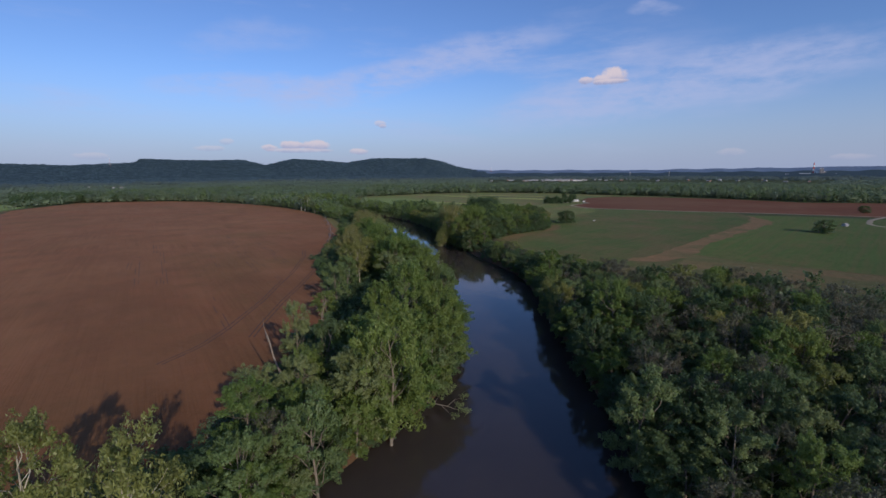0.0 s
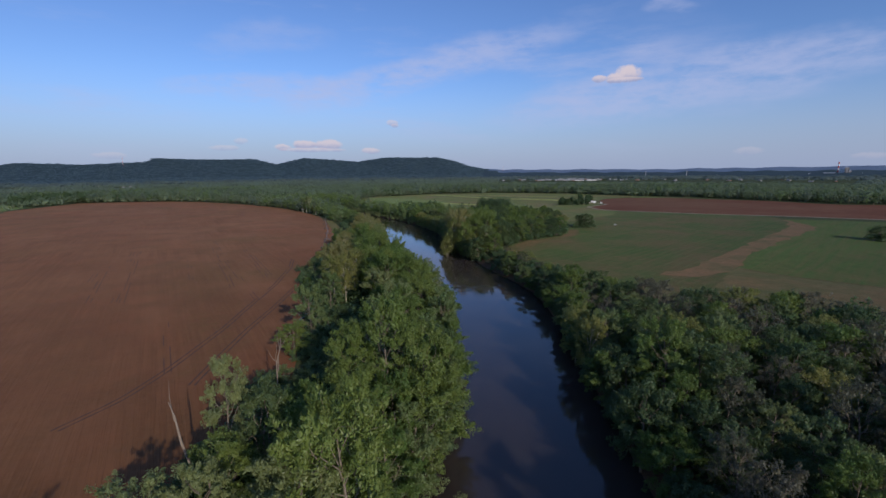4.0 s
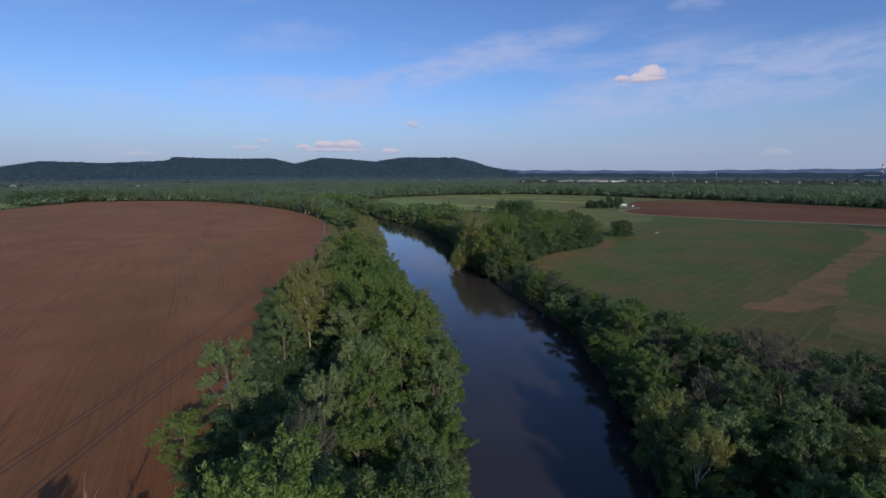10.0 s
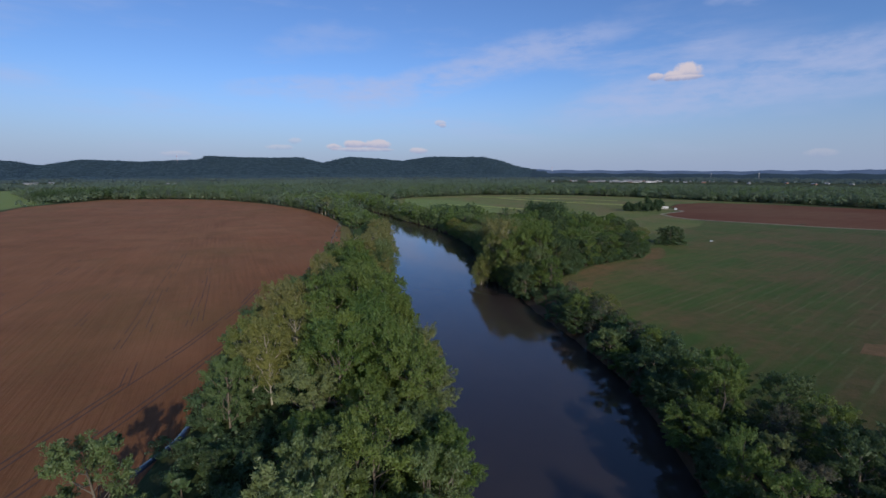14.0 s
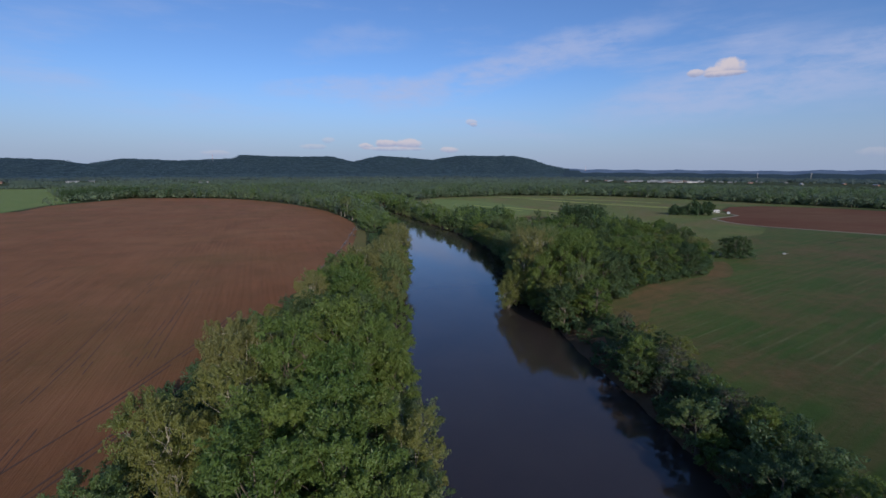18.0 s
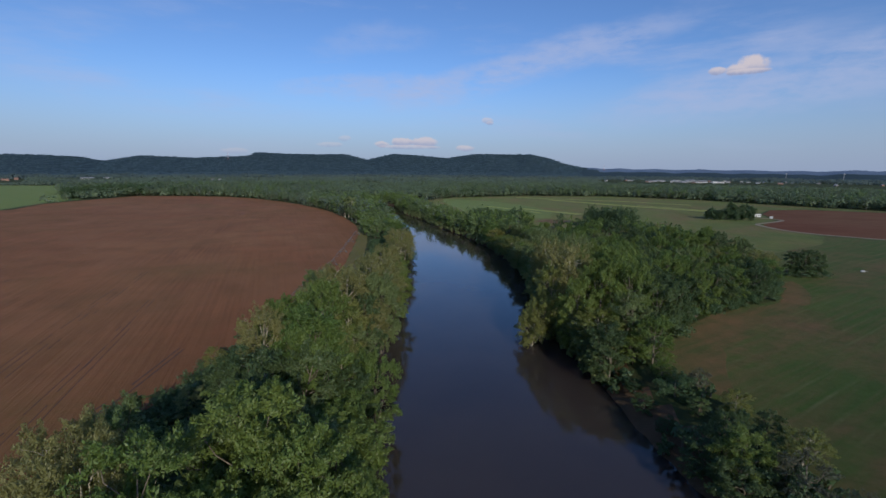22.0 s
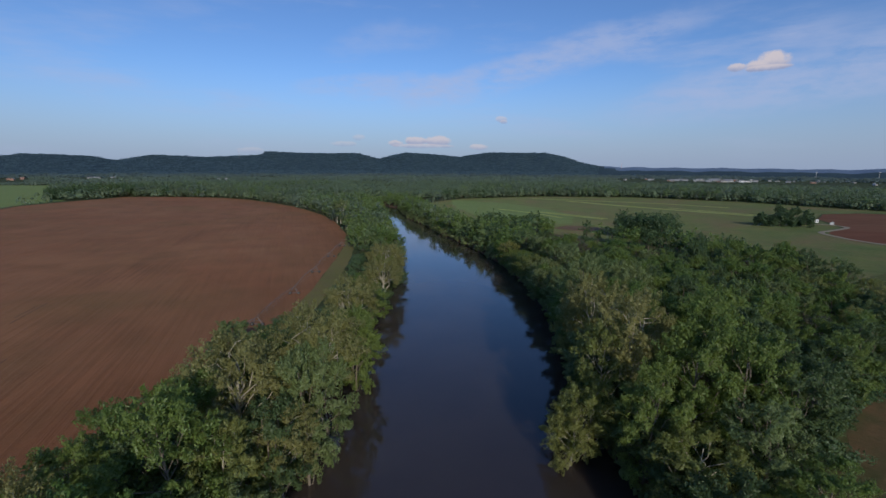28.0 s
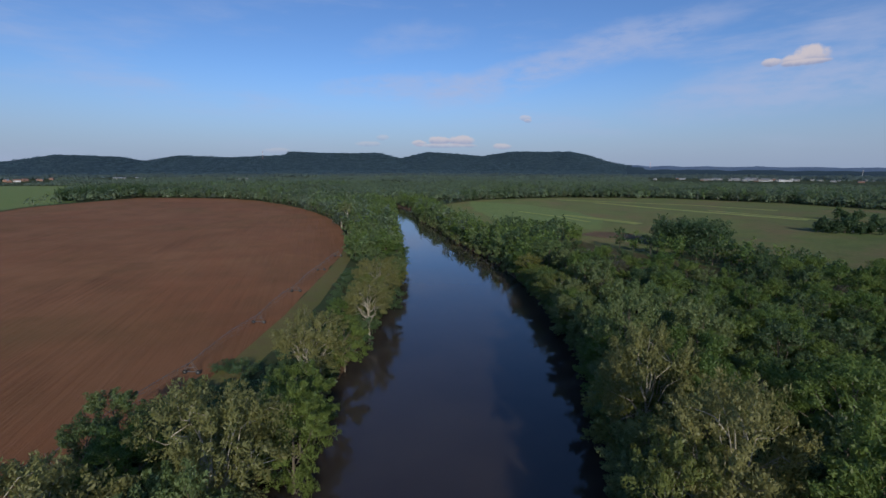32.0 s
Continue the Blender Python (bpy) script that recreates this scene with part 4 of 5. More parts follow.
LABELS = {"maple": "broad green maple in full spring leaf by the river", "dark": "dense dark green riverside tree", "olive": "pale sycamore with white limbs and thin olive leaves",
          "grey": "sparse grey-brown tree just coming into leaf", "silver": "silver-green maple with feathery leaf sprays", "shrub": "low dense green riverside shrub", "sycamore": "wide pale sycamore with bare white twisting limbs and sparse olive leaves"}
NAMES = {"maple": "maple_tree", "dark": "riverside_tree", "olive": "sycamore_tree", "grey": "budding_tree", "silver": "silver_maple_tree", "shrub": "shrub", "sycamore": "sycamore_tree"}
SHAPE = {  # height, radius, base, boughs, clumps a bough, sprays a clump, spray size, trunk, clump, twigs, limb girth
    "sycamore": (22, 9.0, 7.0, 17, 9, 112, 0.31, 0.40, 0.15, 2, 0.46), "maple": (26, 7.5, 2.0, 18, 8, 136, 0.33, 0.34, 0.175, 1, 0.32), "dark": (22, 6.6, 1.5, 16, 7, 136, 0.33, 0.32, 0.18, 1, 0.36),
    "olive": (23, 7.6, 3.5, 16, 8, 106, 0.32, 0.30, 0.17, 2, 0.34), "grey": (20, 6.2, 3.0, 12, 8, 48, 0.31, 0.24, 0.17, 6, 0.45), "silver": (23, 6.6, 2.0, 16, 7, 128, 0.32, 0.32, 0.17, 2, 0.36),
    "shrub": (5.5, 4.2, 0.0, 6, 5, 100, 0.32, 0.12, 0.30, 1, 0.40)}
MODELS = {}


def model(kind, far):
    key = (kind, far)
    if key not in MODELS:
        MODELS[key] = []
        for i in range(3 if far else 4):
            r = np.random.default_rng(sum(map(ord, kind)) * 10 + i + 50 * far)
            h, rad, base, boughs, each, per, leaf, trunk, clump, twigs, stout = SHAPE[kind]
            if far:
                per, leaf, twigs, clump = int(per * 0.56), leaf * 1.32, twigs // 2, clump * 1.05
            bark = PALE_BARK if kind in ("olive", "sycamore") else BARK
            t = tree_model(r, NAMES[kind], LABELS[kind], LEAF[kind], bark, h, rad * r.uniform(0.94, 1.06), base, boughs, each, per, leaf, trunk, clump, twigs, stout, (r.normal() * 0.9, r.normal() * 0.9))
            if kind == "shrub":
                t["category"] = "shrub"
            MODELS[key].append([t, False])
    return MODELS[key]


def plant(kind, x, y, height, rng, far=False, spread=None, z=None, radius=None):
    """Sets one tree of a kind at a place, with its own turn, height and spread."""
    pick = model(kind, far)[rng.integers(0, 3 if far else 4)]
    s = height / SHAPE[kind][0]
    w = radius / SHAPE[kind][1] if radius else (spread or rng.uniform(0.85, 1.15)) * s ** 0.7
    z = float(height_at(x, y)) - 0.15 if z is None else z
    m = pose(x, y, z, 0, 0, rng.uniform(0, 360))
    if not pick[1]:
        pick[1] = True
        ob = pick[0]
        ob.matrix_basis = m
    else:
        keep = tuple(pick[0].scale)
        pick[0].scale = (1, 1, 1)
        ob = copy_thing(pick[0], m)
        pick[0].scale = keep
    ob.scale = (w, w, s)
    return ob


rng = np.random.default_rng(5)
# trees that stand out, each at its own place: kind, x, y, level of its top, radius
FIRST_BEND = [("olive", -60, 64, 28, 7.5), ("olive", -78, 67, 29, 7), ("maple", -25, 113, 33, 8.5), ("silver", -39, 93, 20.5, 6), ("silver", -50, 80, 18, 6), ("maple", -56, 98, 19.5, 6),
              ("maple", -23, 156, 35.5, 8), ("maple", -33, 157, 28.5, 5.5), ("maple", -14.5, 156, 28, 7), ("silver", -58.6, 140, 25.6, 4.4), ("grey", -28.7, 182, 25, 5)]
WEST_BANK_TREES = [("maple", -26, 206, 25, 6), ("silver", -33, 198, 25, 5.5), ("silver", -29, 221, 24, 6), ("silver", -27, 212, 27, 6), ("maple", -22.5, 228, 25, 6.5), ("silver", -13, 225, 19, 6),
                   ("maple", -12, 236, 17, 6), ("silver", -12.5, 214, 20, 5.5), ("silver", -65, 219, 24, 5.8), ("maple", -65, 200, 13, 5), ("maple", -22, 257, 24, 6.5), ("maple", -30, 264, 28, 7),
                   ("maple", -39, 257, 29.5, 7.5), ("maple", -45, 268, 29, 7), ("olive", -63.5, 269, 24.5, 6), ("olive", -70, 271, 23.5, 6), ("silver", -68, 257, 19, 5), ("olive", -62, 283, 25.5, 6.5),
                   ("sycamore", -72, 300, 26.5, 7), ("sycamore", -79, 304, 26, 6.5), ("silver", -79.6, 313, 24, 5.5), ("maple", -38.7, 275, 28, 7), ("maple", -42.5, 291, 27, 7), ("maple", -58, 298, 30, 7.5),
                   ("maple", -52.5, 311, 31, 8), ("maple", -44, 310, 27.5, 7), ("maple", -34, 285, 20.5, 6.5), ("olive", -24.5, 283, 18.5, 5), ("maple", -36, 309, 19, 6)]
UPPER_BANK_TREES = [("dark", -63, 343, 23, 7), ("dark", -70, 335, 24, 7), ("maple", -65, 352, 25.5, 7), ("maple", -70, 359, 27.5, 7.5), ("sycamore", -88, 364, 23.5, 6.5), ("olive", -64.5, 364, 20, 4.5),
                    ("maple", -53, 360, 15.5, 5), ("maple", -77, 382, 28, 7.5), ("dark", -70, 395, 19, 6), ("maple", -88, 396, 22.5, 6.5), ("sycamore", -84, 404, 27, 10.5), ("silver", -70, 408, 25, 6.0),
                    ("silver", -72, 420, 22, 6.0), ("olive", -74, 388, 20, 6), ("sycamore", -71, 400, 16.5, 6.5), ("sycamore", -80, 430, 26, 10.5), ("maple", -79, 449, 19, 6), ("maple", -95, 427, 18.5, 6.0),
                    ("maple", -86, 461, 16, 6.5), ("sycamore", -97, 482, 20.5, 9.5), ("maple", -98, 502, 13, 6), ("sycamore", -116, 563, 19, 10), ("sycamore", -105, 533, 17, 8.5), ("olive", -112, 548, 15, 7)]
EAST_TREES = [("silver", 34, 99, 23, 6.5), ("silver", 46, 84, 20, 6), ("dark", 39, 147, 17.5, 6), ("maple", 53.5, 169, 25.5, 6.5), ("dark", 61, 177, 20.5, 6.5), ("olive", 40, 196, 17.5, 4.5),
              ("olive", 39, 210, 17.5, 4.8), ("silver", 48.5, 202, 18, 5.5), ("maple", 46.5, 235, 14.5, 5), ("maple", 43.5, 247, 15, 4.5), ("dark", 64, 247, 15.5, 6), ("dark", 72, 251, 15.5, 6),
              ("maple", 52, 274, 16, 4.5), ("maple", 55, 283, 17, 5), ("dark", 64, 271, 16, 5.5), ("grey", 79, 252, 17.5, 6), ("grey", 83, 237, 19, 6),
              ("silver", 36, 318, 9.5, 4.5), ("maple", 30, 354, 11, 4.5), ("dark", 30, 365, 9, 4)]
WOOD_TREES = [("olive", -12, 434, 13.5, 6.0), ("olive", -15.5, 430, 8.5, 5.0), ("olive", -17, 436, 6.5, 4.5), ("maple", -1, 424, 23, 6), ("dark", 24.5, 420, 15, 4.5), ("silver", 18, 418, 21.5, 5.5), ("dark", 15, 446, 24, 7), ("dark", 31, 470, 23.5, 7),
              ("dark", 45, 463, 19, 6), ("olive", -9, 443, 24.5, 6.5), ("sycamore", -2, 446, 32, 8.5), ("sycamore", -10, 473, 30, 8.5), ("maple", 9, 433, 29, 7), ("maple", 19, 434, 30, 7),
              ("maple", 13, 444, 32, 7), ("maple", 21.5, 468, 30, 7.5), ("maple", 28, 514, 24, 7), ("silver", 4, 500, 29, 7.5), ("silver", -12, 500, 32, 8), ("maple", 25, 522, 21, 7),
              ("sycamore", 106, 545, 17, 7), ("dark", 37, 445, 20, 6), ("maple", 52, 466, 20, 6.5), ("dark", 63, 480, 19, 6), ("dark", 86, 500, 17, 6), ("maple", 72, 490, 18, 6)]
FIELD_TREES = [("dark", 137, 563, 16.5, 5.4), ("dark", 132, 567, 14.5, 4.4), ("dark", 143, 566, 15.5, 4.8), ("dark", 374, 463, 14, 7.5), ("dark", 594, 661, 11, 7)]
TALL_TREES = FIRST_BEND + WEST_BANK_TREES + UPPER_BANK_TREES + EAST_TREES + WOOD_TREES
for k, x, y, level, wide in TALL_TREES + FIELD_TREES:
    plant(k, x, y, level - float(height_at(x, y)), rng, radius=wide * (1.02 if k == "sycamore" else 1.10))
for x, y, h in ((135, 561, 5), (140, 566, 5.5), (130, 565, 4.5), (145, 564, 5), (374, 461, 6), (377, 465, 6), (371, 465, 5.5), (594, 659, 5)):
    plant("shrub", x, y, h, rng, spread=1.3)
taken = [(t[1], t[2]) for t in TALL_TREES + FIELD_TREES]
TOPS = np.array([t[1:4] for t in TALL_TREES], float)


def roof_of_wood(x, y):
    """How high the trees stand round a place, by the tall trees next to it."""
    w = 1.0 / ((TOPS[:, 0] - x) ** 2 + (TOPS[:, 1] - y) ** 2 + 30.0) ** 1.5
    return float(np.sum(w * TOPS[:, 2]) / np.sum(w))


def west_strip(x, y):
    e = from_water(x, y)
    limit = np.where(y > 445, np.interp(y, [445, 482, 524, 561, 640], [-110, -112, -127, -138, -167]), edge_x(y) + 6)
    return (x < west_x(y)) & (e > 3) & (x > limit)


def pick_kind(rng, weights):
    keys = list(weights)
    w = np.array([weights[k] for k in keys], float)
    return keys[rng.choice(len(keys), p=w / w.sum())]


for x, y in spaced(rng, 9.2, 12000, -140, 0, 70, 445, lambda x, y: west_strip(x, y) & (from_water(x, y) < np.interp(y, [150, 165, 215, 240], [26, 17, 17, 26])), taken):
    w = {"maple": 5, "dark": 1.6, "silver": 2.4, "olive": 0.6, "grey": 0.3} if y < 395 else {"maple": 2, "dark": 4, "silver": 1, "olive": 0.6}
    taken.append((x, y))
    low = x < -58 and y < 106
    plant("shrub" if low else pick_kind(rng, w), x, y, rng.uniform(3.5, 6) if low else roof_of_wood(x, y) * rng.uniform(0.68, 0.95), rng)
for x, y in spaced(rng, 15.0, 9000, -140, 0, 70, 445, lambda x, y: west_strip(x, y) & (from_water(x, y) >= 26), taken):
    w = {"dark": 4, "shrub": 3, "silver": 1, "olive": 0.5} if y < 270 else {"olive": 2, "grey": 0.6, "silver": 2.5, "maple": 2, "dark": 2}
    taken.append((x, y))
    plant(pick_kind(rng, w), x, y, rng.uniform(4, 8) if y < 270 else rng.choice([rng.uniform(6, 9), rng.uniform(9, 14)]), rng)
for x, y in spaced(rng, 9.0, 9000, -170, 0, 445, 640, lambda x, y: west_strip(x, y), taken):
    w = {"olive": 1.4, "maple": 2.0, "dark": 2.0, "silver": 1.8, "shrub": 1.5}
    taken.append((x, y))
    low = x < float(np.interp(y, [445, 482, 524, 561, 640], [-110, -112, -127, -138, -167])) + 11
    plant("shrub" if low else pick_kind(rng, w), x, y, rng.uniform(3, 5.5) if low else rng.uniform(7, 12) if y < 575 else rng.uniform(10, 16), rng, far=y > 560)
for x, y in spaced(rng, 5.2, 12000, -140, 0, 75, 480, lambda x, y: west_strip(x, y) & (from_water(x, y) > 18), None)[:140]:
    plant("shrub", x, y, rng.uniform(3.0, 6.5), rng, far=y > 200)

# leaning trees whose crowns hang out over the water
for bank, side in ((WEST, -1), (EAST, 1)):
    for y in np.arange(84, 640, 7.5):
        yy = y + rng.uniform(-2.5, 2.5)
        x = float(np.interp(yy, bank[3:, 1], bank[3:, 0])) + side * rng.uniform(0.2, 2.6)
        if side > 0 and (368 < yy < 398 or (296 < yy < 368 and int(y / 7.5) % 2)):
            continue
        w = {"maple": 4, "silver": 3, "dark": 2} if yy < 390 else {"olive": 1.2, "silver": 2, "maple": 3, "dark": 2}
        if side > 0:
            w = {"dark": 5, "maple": 1.2, "silver": 0.8, "olive": 0.2} if yy < 405 else {"silver": 3.4, "olive": 1.2, "maple": 2.0, "dark": 1}
        tall = (roof_of_wood(x, yy) + 5) * rng.uniform(0.5, 0.75)
        if side < 0 and 425 < yy < 600:
            w, tall = {"olive": 2.0, "silver": 1.5, "shrub": 1.5, "maple": 1}, rng.uniform(7, 11)
        plant(pick_kind(rng, w), x, yy, tall, rng, far=yy > 560, spread=rng.uniform(1.05, 1.35))
        taken.append((x, yy))

EAST_WOOD = [(30, 45), (300, 45), (330, 165), (200, 205), (120, 240), (84, 256), (60, 272), (52, 300), (50, 345), (40, 372), (34, 398), (20, 385), (30, 350), (38, 312), (41, 280), (42, 240), (40, 200), (39, 150)]
PENINSULA = [(24, 408), (26, 424), (40, 449), (56, 471), (74, 488), (92, 500), (105, 530), (111, 560), (111, 600), (106, 640), (98, 668), (76, 716), (40, 722), (-12, 742), (-48, 790), (-100, 800), (-150, 778), (-88, 690), (-76, 645), (-52, 582), (-34, 524), (-24, 478), (-12, 446), (6, 412)]
DARK_CLUMP = [(24, 764), (42, 744), (60, 736), (72, 746), (64, 770), (44, 784), (28, 780)]
GLADE = [(-35, 645), (10, 618), (58, 610), (70, 640), (58, 685), (30, 705), (0, 735), (-30, 765), (-52, 720)]


def wood(poly, margin):
    return lambda x, y: inside(poly, x, y) & ~inside(GLADE, x, y) & (from_water(x, y) > margin)


for x, y in spaced(rng, 8.8, 12000, 30, 150, 60, 400, wood(EAST_WOOD, 3.5), taken):
    near_field = y > 290
    k = pick_kind(rng, {"dark": 3, "maple": 1.8, "grey": 3.6, "silver": 1.6, "olive": 0.9})
    plant(k, x, y, rng.uniform(7, 12) if near_field else roof_of_wood(x, y) * rng.uniform(0.72, 1.0), rng, far=x > 82)
for x, y in spaced(rng, 9.6, 12000, -90, 120, 400, 640, wood(PENINSULA, 3.0), taken):
    k = pick_kind(rng, {"dark": 2.6, "maple": 4.8, "olive": 0.3, "silver": 1.4, "grey": 0.2} if x - float(east_x(y)) > 26 else {"dark": 0.5, "maple": 2.4, "olive": 1.2, "silver": 4.4})
    plant(k, x, y, roof_of_wood(x, y) * rng.uniform(0.74, 1.0), rng, far=y > 530 or x > 70)
# shrubs and low trees along the wood's edge beside the crop
skirt_rng = np.random.default_rng(31)
for x, y in ribbon_curve(PENINSULA[1:9], 4.6):
    if skirt_rng.random() < 0.9:
        plant(pick_kind(skirt_rng, {"shrub": 4, "dark": 1.2, "maple": 1.6}), x + skirt_rng.uniform(-3.4, 1.2), y + skirt_rng.uniform(-1, 2.4), skirt_rng.uniform(4.0, 7.5) if y > 490 or y < 430 else skirt_rng.uniform(6, 11), skirt_rng, far=y > 530, spread=1.2)
# the thin line of small trees between the river and the crop
for x, y in spaced(rng, 8.6, 9000, 10, 70, 278, 412, lambda x, y: (x > east_x(y)) & (from_water(x, y) > 2.5) & (from_water(x, y) < 15), taken):
    tall = rng.uniform(4.5, 8) if 362 < y < 400 else rng.uniform(7, 12.5)
    plant(pick_kind(rng, {"dark": 4, "maple": 2, "silver": 1.2, "shrub": 2}), x, y, tall * 0.8, rng, spread=rng.uniform(1.0, 1.25))
# low growth along both banks and under the trees
bank_shrubs, near_shrubs = [], []
for x, y in spaced(rng, 3.4, 40000, -150, 60, 70, 640, lambda x, y: (from_water(x, y) > -0.3) & (from_water(x, y) < 4.5) & (x > west_x(y) - 12) & (x < east_x(y) + 12) & ~((x > 0) & (y > 372) & (y < 396)) & ~((x > 0) & (y > 300) & (y < 372) & (np.sin(y * 0.37) > -0.2)), None):
    (bank_shrubs if y > 210 or x > 0 else near_shrubs).append((x, y))
for x, y in spaced(rng, 7.5, 9000, -140, -30, 90, 480, lambda x, y: (x > edge_x(y) + 1) & (x < edge_x(y) + 13), None)[:60]:
    plant("shrub", x, y, rng.uniform(2.5, 5.0), rng, far=y > 250)
for x, y in near_shrubs[:90]:
    plant("shrub", x, y, rng.uniform(3.0, 6.0), rng)


def tree_mass(name, label, leaves, rng, pts, lo, hi, lobes=16, per=20, leaf=0.90, category="wood"):
    """Trees too many or too far to be told apart: crowns and stems in two meshes."""
    pts = np.asarray(pts, float)
    n = len(pts)
    z0 = np.maximum(height_at(pts[:, 0], pts[:, 1]), WATER_Z - 0.4)
    h = rng.uniform(lo, hi, n)
    rad = h * rng.uniform(0.32, 0.44, n)
    k = rng.normal(size=(n * lobes, 3))
    k /= np.linalg.norm(k, axis=1)[:, None]
    H, R, Z = np.repeat(h, lobes), np.repeat(rad, lobes), np.repeat(z0, lobes)
    C = np.repeat(pts, lobes, axis=0)
    rr = rng.uniform(0.45, 1.0, n * lobes)
    c = np.stack([C[:, 0] + k[:, 0] * R * 0.78 * rr, C[:, 1] + k[:, 1] * R * 0.78 * rr, Z + H * 0.52 + k[:, 2] * H * 0.44 * rr], 1)
    v, q = sprays(rng, c, R * 0.36, k, per, leaf, 1.7)
    ob = tagged(add(name, raw_mesh(name, v, q), leaves), label, category, kind="stuff")
    stems = [tube([(x, y, z - 0.5), (x + rng.normal() * 0.4, y + rng.normal() * 0.4, z + hh * 0.6)], [0.32, 0.12], 4) for (x, y), z, hh in zip(pts, z0, h)]
    sv, sq = join(stems)
    add("stems", raw_mesh("stems", sv, sq), BARK, ob)
    return ob


tree_mass("bank_shrubs", "dense green shrubs along the water's edge", LEAF["shrub"], rng, bank_shrubs, 4.0, 7.0, 14, 14, 0.70, "shrubs")
reach = spaced(rng, 3.8, 60000, -340, 60, 636, 1000, lambda x, y: (from_water(x, y) > -1.6) & (from_water(x, y) < 3.5))
reach += spaced(rng, 3.6, 30000, -80, 60, 400, 640, lambda x, y: (from_water(x, y) > -1.8) & (from_water(x, y) < 1.0) & (x > 0.5 * (west_x(y) + east_x(y))))
tree_mass("bank_shrubs", "grey-green shrubs hanging over the far water's edge", LEAF["silver"], rng, reach, 4.5, 8.0, 10, 16, 0.68, "shrubs")
under = spaced(rng, 5.0, 30000, 30, 150, 60, 400, lambda x, y: inside(EAST_WOOD, x, y) & (from_water(x, y) > 4))
under += spaced(rng, 5.0, 16000, -140, 0, 75, 480, lambda x, y: west_strip(x, y) & (from_water(x, y) > 5))
under += spaced(rng, 5.0, 20000, -60, 112, 405, 640, lambda x, y: inside(PENINSULA, x, y) & ~inside(GLADE, x, y) & (from_water(x, y) > 4))
tree_mass("undergrowth", "dark green undergrowth filling the wood floor", LEAF["shrub"], rng, under, 2.5, 5.0, 9, 9, 0.75, "undergrowth")
hedge = [(660 + 18 * i + rng.uniform(-6, 6), 884 - 9.3 * i + rng.uniform(-5, 5)) for i in range(9)]
tree_mass("hedge", "low dark hedge trees behind the red field", LEAF["dark"], rng, hedge, 7, 12, 16, 12, 1.1, "hedge")
east_rest = spaced(rng, 9.4, 9000, 130, 335, 45, 260, wood(EAST_WOOD, 3.5))
tree_mass("east_wood", "mixed riverside wood in fresh and grey-green leaf", LEAF["dark"], rng, [p for i, p in enumerate(east_rest) if i % 2], 12, 18)
tree_mass("east_wood", "grey-brown budding riverside wood", LEAF["grey"], rng, [p for i, p in enumerate(east_rest) if not i % 2], 12, 18, 16, 7)
rest = spaced(rng, 8.5, 9000, -100, 125, 636, 820, lambda x, y: inside(PENINSULA, x, y) & ~inside(GLADE, x, y) & ~inside(DARK_CLUMP, x, y) & (from_water(x, y) > 4))
clump = spaced(rng, 8.0, 3000, 0, 100, 700, 810, lambda x, y: inside(DARK_CLUMP, x, y))
tree_mass("tree_clump", "tall rounded dark clump of trees in the meadow", LEAF["dark"], rng, clump, 18, 24, 34, 34, 0.75, "trees")
tree_mass("riverside_wood", "dense dark green wood on the river's inner bend", LEAF["dark"], rng, [p for i, p in enumerate(rest) if i % 3], 14, 20)
tree_mass("riverside_wood", "fresh green wood on the river's inner bend", LEAF["maple"], rng, [p for i, p in enumerate(rest) if not i % 3], 14, 20)
far_east = spaced(rng, 7.5, 12000, -360, -60, 636, 1100, lambda x, y: (x > east_x(y)) & (from_water(x, y) > 0.8) & (from_water(x, y) < 26))
far_west = spaced(rng, 8.0, 16000, -380, -130, 636, 1090, lambda x, y: (x < west_x(y)) & (from_water(x, y) > 0.8) & (x > np.maximum(edge_x(y) + 6, west_x(y) - np.interp(y, [636, 760, 900], [36, 60, 200]))))
tree_mass("bank_wood", "line of green trees along the far river bank", LEAF["maple"], rng, far_east[::2] + far_west[::2], 13, 20)
tree_mass("bank_wood", "line of grey-green trees along the far river bank", LEAF["silver"], rng, far_east[1::2] + far_west[1::2], 13, 20)
# the woods go on downstream, behind the start
down = spaced(rng, 9.0, 9000, -320, -60, -60, 72, lambda x, y: ~inside(RIVER_POLY, x, y) & (from_water(x, y) > 1) & (from_water(x, y) < 34) & (y > -0.25 * x - 45) & ~inside(OPEN_LAND[0], x, y))
down += spaced(rng, 9.0, 9000, 0, 320, -140, 50, lambda x, y: (from_water(x, y) > 1.5) & (x > 20 - 0.5 * y))
tree_mass("riverside_wood", "dark green wood along the river downstream", LEAF["dark"], rng, down, 12, 19)
# the front ranks of the woods behind the fields
LEFT_WOOD = [(-874, 890), (-884, 955), (-871, 1027), (-846, 1022), (-880, 1120), (-960, 1120), (-975, 1050), (-925, 940)]
ranks = spaced(rng, 9.5, 30000, -1100, 800, 700, 1500, lambda x, y: ~open_land(x, y) & ~inside(LEFT_WOOD, x, y) & ~((x < -700) & (y < 1000)) & (from_water(x, y) > 5) & (np.hypot(x + 8, y - 200) < 1400) & ((x < west_x(y) - 30) | (x > -250)) & ~((x > 120) & (y < 860)) & ~((x > -100) & (x < 120) & (y < 1000)))
# far and mid leaves carry painted haze; silver and dark are plain
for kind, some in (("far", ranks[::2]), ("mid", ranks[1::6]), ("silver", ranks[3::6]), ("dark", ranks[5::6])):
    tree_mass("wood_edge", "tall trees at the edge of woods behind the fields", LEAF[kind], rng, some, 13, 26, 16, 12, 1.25)
